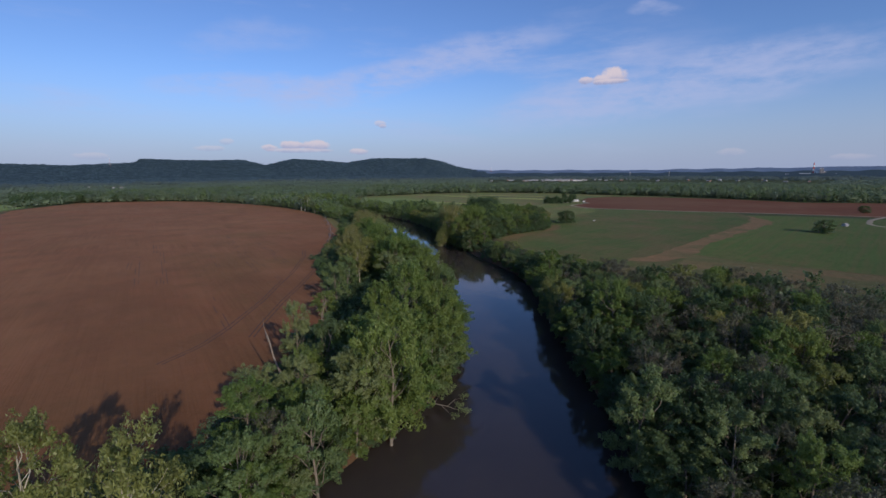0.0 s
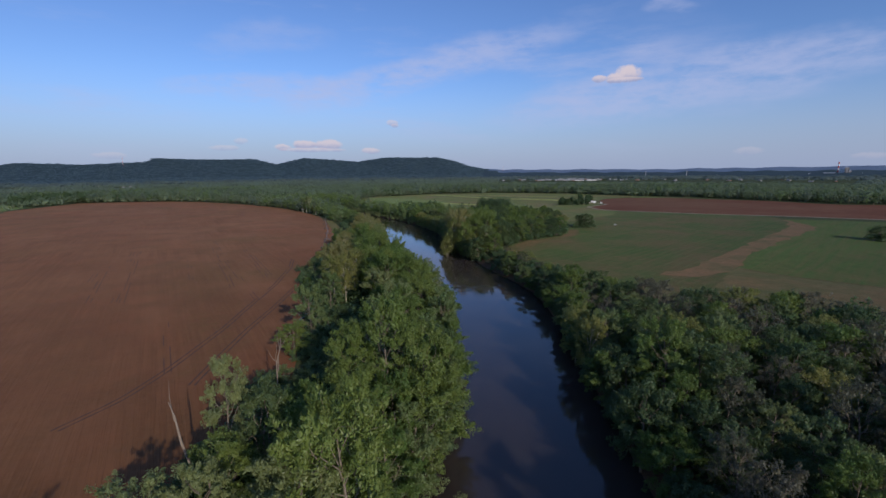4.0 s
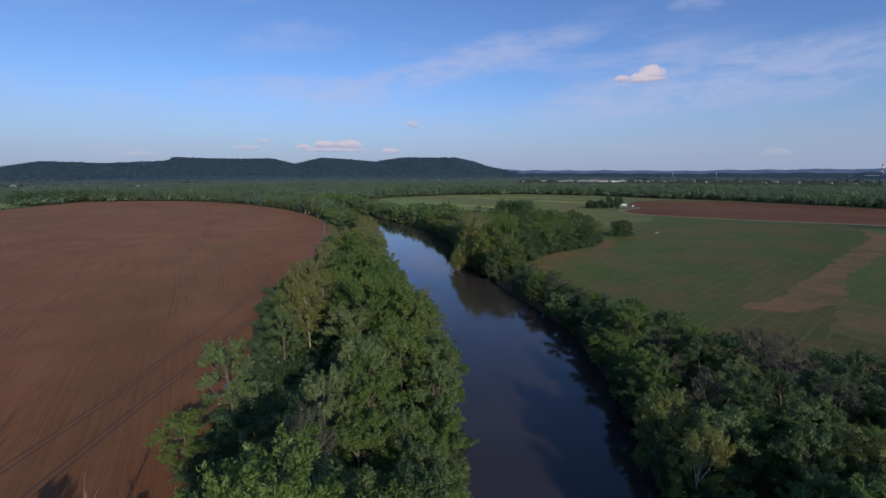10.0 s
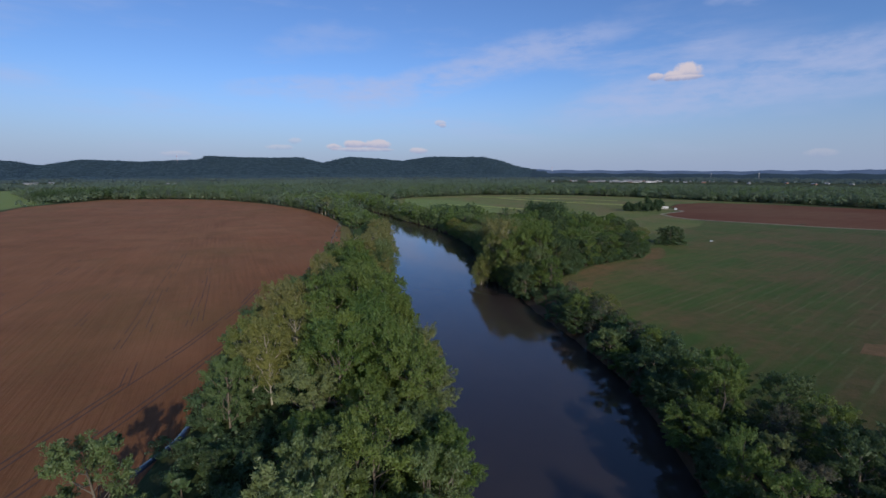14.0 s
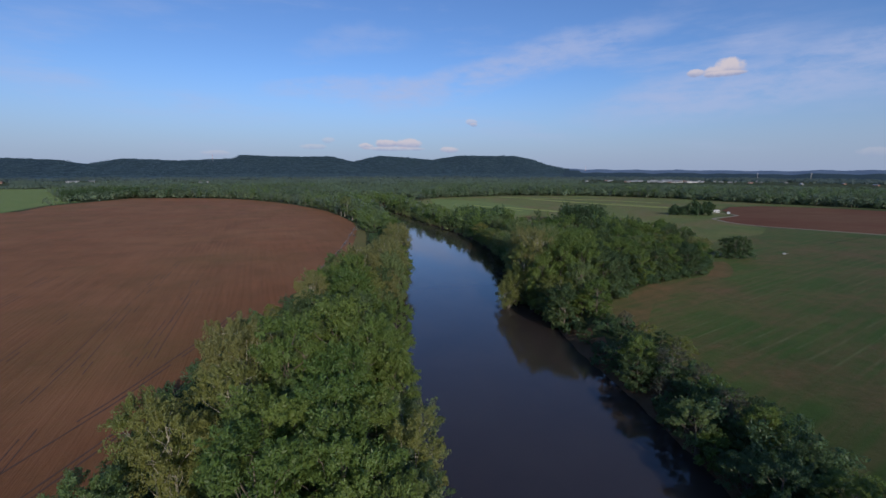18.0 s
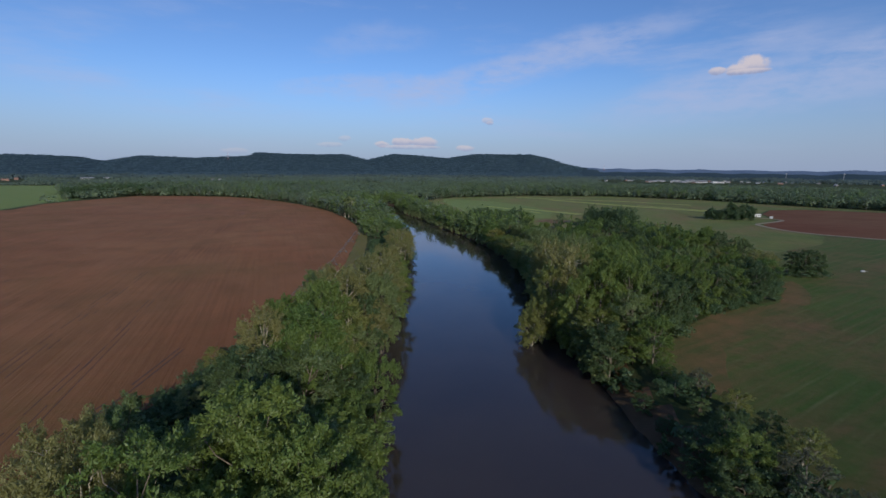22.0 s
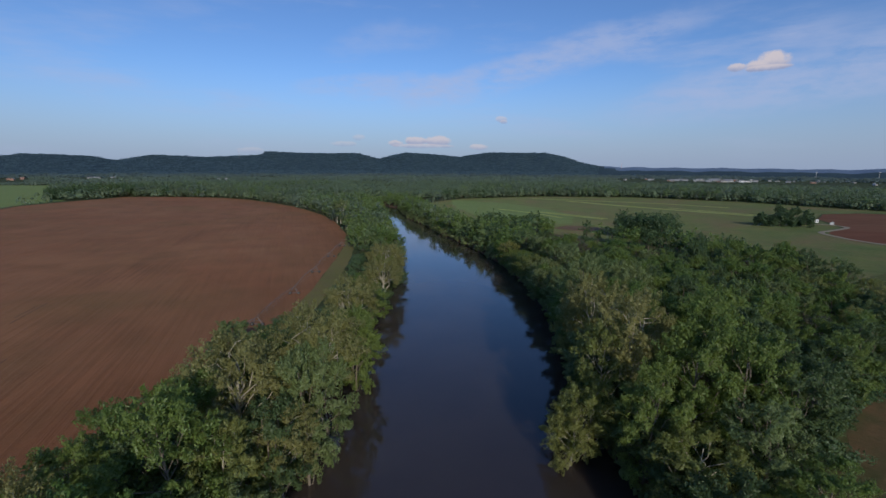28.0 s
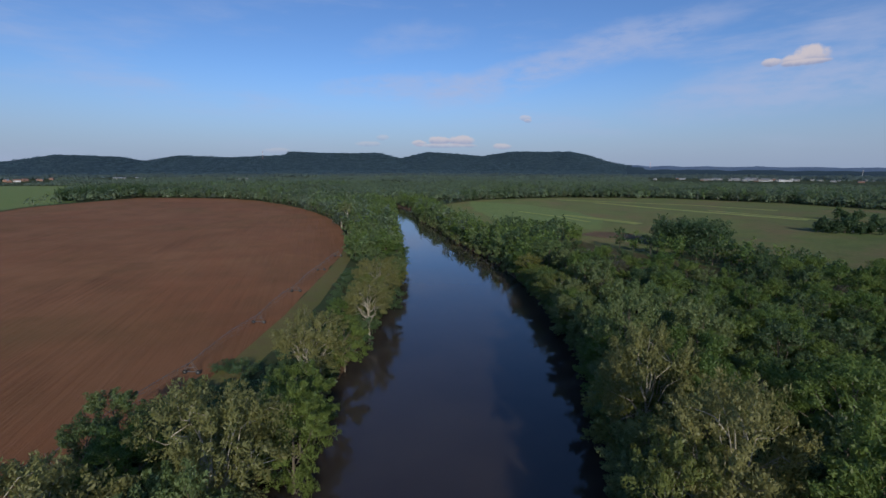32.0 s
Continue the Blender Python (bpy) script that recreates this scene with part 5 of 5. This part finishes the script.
left_wood = spaced(rng, 6.5, 9000, -1050, -800, 850, 1150, lambda x, y: inside(LEFT_WOOD, x, y))
tree_mass("field_wood", "dark wood at the corner of the ploughed field", LEAF["dark"], rng, left_wood, 17, 22, 16, 20, 1.15)
for pts in ([(182, 894), (186, 892), (194, 888), (203, 893), (212, 888), (222, 893), (230, 890), (198, 902), (212, 904), (224, 903), (206, 897), (190, 899)], [(236, 915), (246, 935), (258, 965), (240, 962), (228, 935), (244, 990), (262, 1010), (278, 1035), (250, 1020)]):
    tree_mass("tree_clump", "small dark clump of trees in the meadow", LEAF["dark"], rng, pts, 11, 16, 40, 34, 0.75, "trees")
# shrubs and small trees along the soil's edge, round the feet of the dead trees
edge_rng = np.random.default_rng(77)
for k, x, y, h in (("shrub", -60, 166, 6.5), ("shrub", -65, 168, 6.0), ("silver", -59, 172, 9), ("shrub", -64, 173, 5.5), ("dark", -67, 161, 7), ("dark", -64, 136, 7), ("shrub", -58, 128, 6)):
    plant(k, x, y, h, edge_rng, spread=1.2)
for y in np.arange(104, 180, 4.6):
    plant("shrub", float(edge_x(y)) + edge_rng.uniform(0.5, 5.5), float(y), edge_rng.uniform(3.0, 5.5), edge_rng, spread=1.25)

# ---------------------------------------------------------------- things in the fields
def box(bm, x0, x1, y0, y1, z0, z1):
    vs = [bm.verts.new(p) for p in ((x0, y0, z0), (x1, y0, z0), (x1, y1, z0), (x0, y1, z0), (x0, y0, z1), (x1, y0, z1), (x1, y1, z1), (x0, y1, z1))]
    for f in ((0, 3, 2, 1), (4, 5, 6, 7), (0, 1, 5, 4), (1, 2, 6, 5), (2, 3, 7, 6), (3, 0, 4, 7)):
        bm.faces.new([vs[i] for i in f])


def box_part(name, dims, material, parent, label="", bevel=0.0):
    bm = bmesh.new()
    box(bm, *dims)
    if bevel:
        bmesh.ops.bevel(bm, geom=bm.edges[:], offset=bevel, segments=1, affect="EDGES")
    return part(name, bm, material, parent, label)


def tube_part(name, lines, material, parent, sides=6, label=""):
    v, q = join([tube(p, r, sides) for p, r in lines])
    return add(name, raw_mesh(name, v, q), material, parent, label)


def wheel_part(x, y, parent, turn):
    """A ribbed field tyre with its rim, rolling across the pipe."""
    n = 16
    ang = np.linspace(0, 2 * np.pi, n, endpoint=False)
    prof = [(0.36, -0.14), (0.62, -0.17), (0.70, -0.10), (0.70, 0.10), (0.62, 0.17), (0.36, 0.14)]
    v = np.array([(math.cos(a) * r * (1.03 if i % 2 and r > 0.65 else 1.0), w, math.sin(a) * r + 0.70) for r, w in prof for i, a in enumerate(ang)])
    q = np.array([(k * n + i, k * n + (i + 1) % n, (k + 1) * n + (i + 1) % n, (k + 1) * n + i) for k in range(5) for i in range(n)])
    ob = add("wheel", raw_mesh("wheel", v, q), RUBBER, parent)
    ob.matrix_basis = pose(x, y, 0, 0, 0, turn)
    rim = bmesh.new()
    bmesh.ops.create_cone(rim, cap_ends=True, segments=14, radius1=0.37, radius2=0.37, depth=0.16, matrix=Matrix.Translation((0, 0, 0.70)) @ Matrix.Rotation(radians(90), 4, "X"))
    part("rim", rim, STEEL, ob)
    return ob


def irrigator():
    """A long centre-pivot irrigator parked along the field's edge."""
    stops = [(-124, 431), (-134, 475), (-145.5, 517.5), (-159.5, 560.5), (-174, 604.5), (-186.5, 644.5)]
    top = tagged(new("centre_pivot_irrigator"), "long galvanised steel centre-pivot irrigator parked along the ploughed field", "irrigator")
    top.location = (stops[0][0], stops[0][1], 0.1)
    o = np.array([stops[0][0], stops[0][1], 0.0])
    for i, (x, y) in enumerate(stops):
        a, b = np.array(stops[max(i - 1, 0)], float), np.array(stops[min(i + 1, len(stops) - 1)], float)
        d = (b - a) / np.hypot(*(b - a))
        s = np.array([d[1], -d[0]])
        c = np.array([x, y]) - o[:2]

        def at(u, w, z):
            return (*(c + d * u + s * w), z)
        legs = [([at(k, w, 0.95), at(k * 0.4, w * 0.12, 3.75)], [0.06, 0.05]) for k in (-0.5, 0.5) for w in (-2.0, 2.0)]
        tube_part("tower_frame", legs + [([at(-0.3, -1.1, 2.3), at(-0.3, 1.1, 2.3)], [0.05, 0.05])], STEEL, top)
        tube_part("base_beam", [([at(0, -2.3, 0.85), at(0, 2.3, 0.85)], [0.10, 0.10])], STEEL, top, 4)
        turn = math.degrees(math.atan2(s[1], s[0]))
        for w in (-2.1, 2.1):
            wheel_part(*(c + s * w), top, turn)
        tube_part("control_mast", [([at(0.3, 0, 3.7), at(0.3, 0, 5.0)], [0.05, 0.04])], STEEL, top, 4)
    for (x0, y0), (x1, y1) in zip(stops[:-1], stops[1:]):
        a, b = np.array([x0, y0]) - o[:2], np.array([x1, y1]) - o[:2]
        d = (b - a) / np.hypot(*(b - a))
        s = np.array([d[1], -d[0]])
        t = np.linspace(0, 1, 9)
        arch = 3.8 + 1.1 * np.sin(np.pi * t)
        pipe = [(*(a + (b - a) * k), z) for k, z in zip(t, arch)]
        tube_part("pipe", [(pipe, [0.08] * 9)], STEEL, top)
        for side in (-1, 1):
            low = [(*(a + (b - a) * k + s * side * 0.9 * math.sin(math.pi * k)), z - 1.5 * math.sin(math.pi * k) ** 0.5) for k, z in zip(t, arch)]
            lines = [(low, [0.028] * 9)]
            for j in range(1, 8):
                lines.append(([pipe[j], low[j]], [0.028, 0.028]))
                lines.append(([pipe[j - 1], low[j]], [0.02, 0.02]))
            tube_part("truss", lines, STEEL, top, 4)
        drops = []
        for j in np.linspace(0.06, 0.94, 12):
            p = a + (b - a) * j
            drops.append(([(*p, 3.7 + 1.1 * math.sin(math.pi * j)), (*(p + s * 0.25), 1.7)], [0.02, 0.02]))
        tube_part("sprinkler_row", drops, STEEL, top, 4)
    return top


irrigator()


def dead_tree(x, y, height, lean, forks, label, stout=1.0):
    r = np.random.default_rng(int(height * 10))
    top = tagged(new("dead_tree"), label, "tree")
    top.location = (x, y, float(height_at(x, y)) - 0.1)
    spine = [(0, 0, -1), (lean[0] * 0.15 + 0.3, lean[1] * 0.15, height * 0.3), (lean[0] * 0.5 - 0.4, lean[1] * 0.5, height * 0.62), (lean[0] * 0.85 + 0.3, lean[1] * 0.85, height * 0.86), (*lean, height)]
    tube_part("trunk", [(spine, [v * stout for v in (0.38, 0.34, 0.27, 0.17, 0.06)])], DEAD_BARK, top, 7)
    for i in range(forks):
        k = r.uniform(0.45, 0.85)
        p = np.array([lean[0] * k, lean[1] * k, height * k])
        d = np.array([r.uniform(-0.9, 0.9), r.uniform(-0.9, 0.9), r.uniform(0.9, 1.6)]) * height * 0.11
        tube_part("branch", [([p, p + d * 0.5 + r.normal(size=3) * 0.3, p + d + np.array([0, 0, 0.6]), p + d * 1.5 + np.array([0.3, 0.2, 1.5])], [0.11, 0.08, 0.05, 0.02])], DEAD_BARK, top, 5)


dead_tree(-57.5, 126, 21.5, (-6.0, 2.6), 1, "bare bleached trunk of a dead tree leaning over shrubs")
dead_tree(-58.5, 167, 20.5, (2.2, 0.8), 5, "forked bleached dead tree at the field's edge", 0.62)

fallen = tagged(new("fallen_tree"), "grey-brown fallen tree hanging from the bank over the water", "tree")
fallen.location = (-15, 131, -5.2)
tube_part("trunk", [([(-4, 2, 1.2), (0, 0.5, 1.3), (5, -1, 1.0), (9, -2.5, 0.3)], [0.24, 0.20, 0.13, 0.04])], BARK, fallen, 7)
for p in (((1, 0.2, 1.3), (3, 2.5, 3.4), (6, 3.5, 4.6)), ((3, -0.5, 1.1), (5, -3.5, 0.9), (7, -5.5, -0.2)), ((5, -1, 1.0), (7.5, 1.0, 2.2), (10, 1.6, 2.4)), ((-1, 0.8, 1.3), (1, 3.6, 5.0), (4.4, 4.6, 7.4))):
    tube_part("branch", [(p, [0.11, 0.07, 0.02])], BARK, fallen, 5)


leaf_rng = np.random.default_rng(8)
tips = np.array([(9.5, -2.6, 0.6), (7.2, -5.6, 0.4), (10.2, 1.8, 2.8), (6.4, 3.8, 5.0), (4.8, 4.8, 7.8), (8.6, -1.0, 1.4), (10.8, -3.4, 0.8), (5.5, 3.0, 3.6)])
v, q = sprays(leaf_rng, tips, np.full(len(tips), 1.35), np.tile((0.8, -0.2, 0.3), (len(tips), 1)), 110, 0.30)
add("leafy_crown", raw_mesh("leafy_crown", v, q), LEAF["silver"], fallen, "thin green leaf sprays")

# tall bare-stemmed trees at the wood's edge
for x, y, h in ((-262, 776, 25), (-254, 769, 26), (-247, 763, 27), (-226, 730, 15), (-221, 735, 14)):
    stem_rng = np.random.default_rng(int(-x))
    tree_model(stem_rng, "bare_stemmed_tree", "tall tree with a long bare pale trunk at the wood's edge", LEAF["silver"], PALE_BARK, h, 5.5, h * 0.55, 8, 5, 50, 0.7, 0.5, 0.22).matrix_basis = pose(x, y, 0.0)


# ---------------------------------------------------------------- buildings
def house(name, x, y, turn, length, depth, wall, rise, wall_mat, roof_mat, label, windows=3, category="house", z=0.05):
    """A plain gabled building: walls, roof with eaves, door and windows."""
    top = tagged(new(name), label, category)
    top.matrix_basis = pose(x, y, z, 0, 0, turn)
    hl, hd = length / 2, depth / 2
    bm = bmesh.new()
    pts = [(-hl, -hd, 0), (hl, -hd, 0), (hl, hd, 0), (-hl, hd, 0), (-hl, -hd, wall), (hl, -hd, wall), (hl, hd, wall), (-hl, hd, wall), (-hl, 0, wall + rise), (hl, 0, wall + rise)]
    v = [bm.verts.new(p) for p in pts]
    for f in ((0, 1, 5, 4), (2, 3, 7, 6), (1, 2, 6, 9, 5), (3, 0, 4, 8, 7), (0, 3, 2, 1)):
        bm.faces.new([v[i] for i in f])
    part("wall", bm, wall_mat, top)
    bm = bmesh.new()
    e = 0.06 * depth
    th = max(0.12, depth * 0.012)
    drop = rise * e / hd
    prof = [(-hd - e, wall - drop), (0, wall + rise), (hd + e, wall - drop), (hd + e, wall - drop + th), (0, wall + rise + th), (-hd - e, wall - drop + th)]
    a = [bm.verts.new((-hl - e, p, q + 0.02)) for p, q in prof]
    b = [bm.verts.new((hl + e, p, q + 0.02)) for p, q in prof]
    for i in range(6):
        k = (i + 1) % 6
        bm.faces.new((a[i], a[k], b[k], b[i]))
    for ring in (a, b):
        bm.faces.new((ring[0], ring[1], ring[4], ring[5]))
        bm.faces.new((ring[1], ring[2], ring[3], ring[4]))
    bmesh.ops.recalc_face_normals(bm, faces=bm.faces)
    part("roof", bm, roof_mat, top)
    box_part("door", (-0.5, 0.5, -hd - 0.06, -hd + 0.02, 0, min(2.1, wall * 0.8)), DARK_GLASS, top)
    for i in range(windows):
        cx = -hl + length * (i + 0.5) / windows
        if abs(cx) < 1.2:
            continue
        box_part("window", (cx - length * 0.04 - 0.3, cx + length * 0.04 + 0.3, -hd - 0.05, -hd + 0.02, wall * 0.4, wall * 0.75), DARK_GLASS, top)
    return top


house("mobile_home", 256, 948, 12, 13, 4.5, 2.7, 0.8, WHITE, WHITE, "long white mobile home beside dark trees", 5)
house("white_shed", 268, 930, 60, 4.5, 3.2, 2.3, 0.7, WHITE, ROOF, "small white shed by the gravel farm track", 1, "shed")
house("field_shed", 441, 516, 20, 5.5, 3.6, 2.4, 0.9, TOWN_WHITE, ROOF, "small pale shed in the green crop field", 2, "shed")
pump = tagged(new("field_pump"), "small pale irrigation pump box in the crop field", "pump")
pump.location = (180, 588, 0.1)
box_part("housing", (-1.0, 1.0, -0.6, 0.6, 0, 1.0), TOWN_WHITE, pump, bevel=0.08)
tube_part("pump_pipe", [([(0.9, 0, 0.5), (2.2, 0, 0.6), (3.0, 0, 0.1)], [0.15, 0.15, 0.15])], STEEL, pump)

r = np.random.default_rng(21)
for i in range(44):
    az = r.normal(14.5, 3.2)
    dist = 2560 + r.uniform(0, 300)
    w = way_of(az, 0)
    house("warehouse", -8 + w.x * dist, 100 + w.y * dist, -az + r.uniform(-8, 8), r.uniform(10, 34), r.uniform(12, 24), r.uniform(3.5, 7.5), r.uniform(0.5, 2), (TOWN_WHITE, WHITE, BRICK)[int(r.choice([0, 0, 1, 2]))], (TOWN_WHITE, ROOF)[int(r.integers(0, 3) == 0)], "low white warehouse in the far town", 3, "warehouse")["group"] = "far town buildings"
for i in range(34):
    az = r.uniform(-2, 44)
    dist = 2500 + r.uniform(0, 420)
    w = way_of(az, 0)
    house("town_house", -8 + w.x * dist, 100 + w.y * dist, r.uniform(0, 180), r.uniform(9, 20), r.uniform(8, 12), r.uniform(3.5, 5), r.uniform(1.5, 3), (TOWN_WHITE, ROOF, BRICK)[r.integers(0, 3)], (ROOF, TOWN_WHITE)[r.integers(0, 2)], "small pale house in the far town", 3)["group"] = "far town houses"
for i in range(12):
    az = r.uniform(-59.5, -55.5)
    dist = 2350 + r.uniform(0, 250)
    w = way_of(az, 0)
    house("village_house", -8 + w.x * dist, 200 + w.y * dist, r.uniform(0, 180), r.uniform(12, 22), r.uniform(9, 13), r.uniform(5, 7), r.uniform(2, 4), (BRICK, WHITE)[r.integers(0, 2)], (ROOF, BRICK)[r.integers(0, 2)], "small house in a far village below the ridge", 3)["group"] = "far village houses"
for az, dist, ln in ((-50.7, 2620, 34), (-49.2, 2640, 14)):
    w = way_of(az, 0)
    house("long_barn", -8 + w.x * dist, 200 + w.y * dist, -az, ln * 1.4, 22, 6, 1.5, TOWN_WHITE, TOWN_WHITE, "long low white barn among far woods", 6, "barn")
for az, dist in ((-39.6, 2260), (-41.4, 2480), (-38.9, 2280)):
    w = way_of(az, 0)
    house("farmhouse", -8 + w.x * dist, 200 + w.y * dist, -az + 10, 11, 9, 5, 2, TOWN_WHITE, ROOF, "small white farmhouse among far woods", 3)


def banded_mast(name, x, y, z, height, r0, r1, bands, label, category):
    """A tapering chimney or mast painted in red and white bands."""
    top = tagged(new(name), label, category)
    top.location = (x, y, z)
    for i in range(bands):
        h0, h1 = height * i / bands, height * (i + 1) / bands
        a, b = r0 + (r1 - r0) * i / bands, r0 + (r1 - r0) * (i + 1) / bands
        tube_part("band", [([(0, 0, h0), (0, 0, h1)], [a, b])], (RED_PAINT, WHITE)[i % 2], top, 10)
    return top


w = way_of(38.35, 0)
px, py = -8 + w.x * 3900, w.y * 3900
banded_mast("plant_chimney", px, py, 0, 94, 4.6, 3.2, 7, "tall red and white banded factory chimney", "chimney")
for i, (dx, dy, ln, h) in enumerate(((22, 0, 34, 46), (50, 8, 36, 36), (-40, 0, 60, 24), (-100, 20, 70, 20), (90, 0, 50, 24), (30, -20, 20, 58))):
    house("plant_building", px + dx * w.y, py - dx * w.x + dy, -38, ln, 24, h, 1.5, (WHITE, ROOF)[i % 2], WHITE, "pale block of the far factory", 3, "factory")["group"] = "far factory blocks"
for az, dist, h in ((22.2, 3500, 46), (26.4, 3500, 50)):
    w = way_of(az, 0)
    wt = tagged(new("water_tower"), "pale water tower over the far town", "water tower")
    wt.location = (-8 + w.x * dist, 100 + w.y * dist, 0)
    tube_part("stem", [([(0, 0, 0), (0, 0, h * 0.75)], [1.6, 1.2])], TOWN_WHITE, wt, 8)
    bm = bmesh.new()
    bmesh.ops.create_uvsphere(bm, u_segments=14, v_segments=8, radius=5, matrix=Matrix.Translation((0, 0, h * 0.82)) @ Matrix.Diagonal((1, 1, 0.7, 1)))
    part("tank", bm, TOWN_WHITE, wt)
for az, dist, h in ((-38.3, 4150, 62), (5.6, 4200, 40)):
    w = way_of(az, 0)
    x, y = -8 + w.x * dist, 200 + w.y * dist
    banded_mast("radio_mast", x, y, float(hill_height(np.array([x]), np.array([y]))[0]) - 3, h + 8, 1.3, 0.7, 6, "thin radio mast on the wooded ridge", "mast")
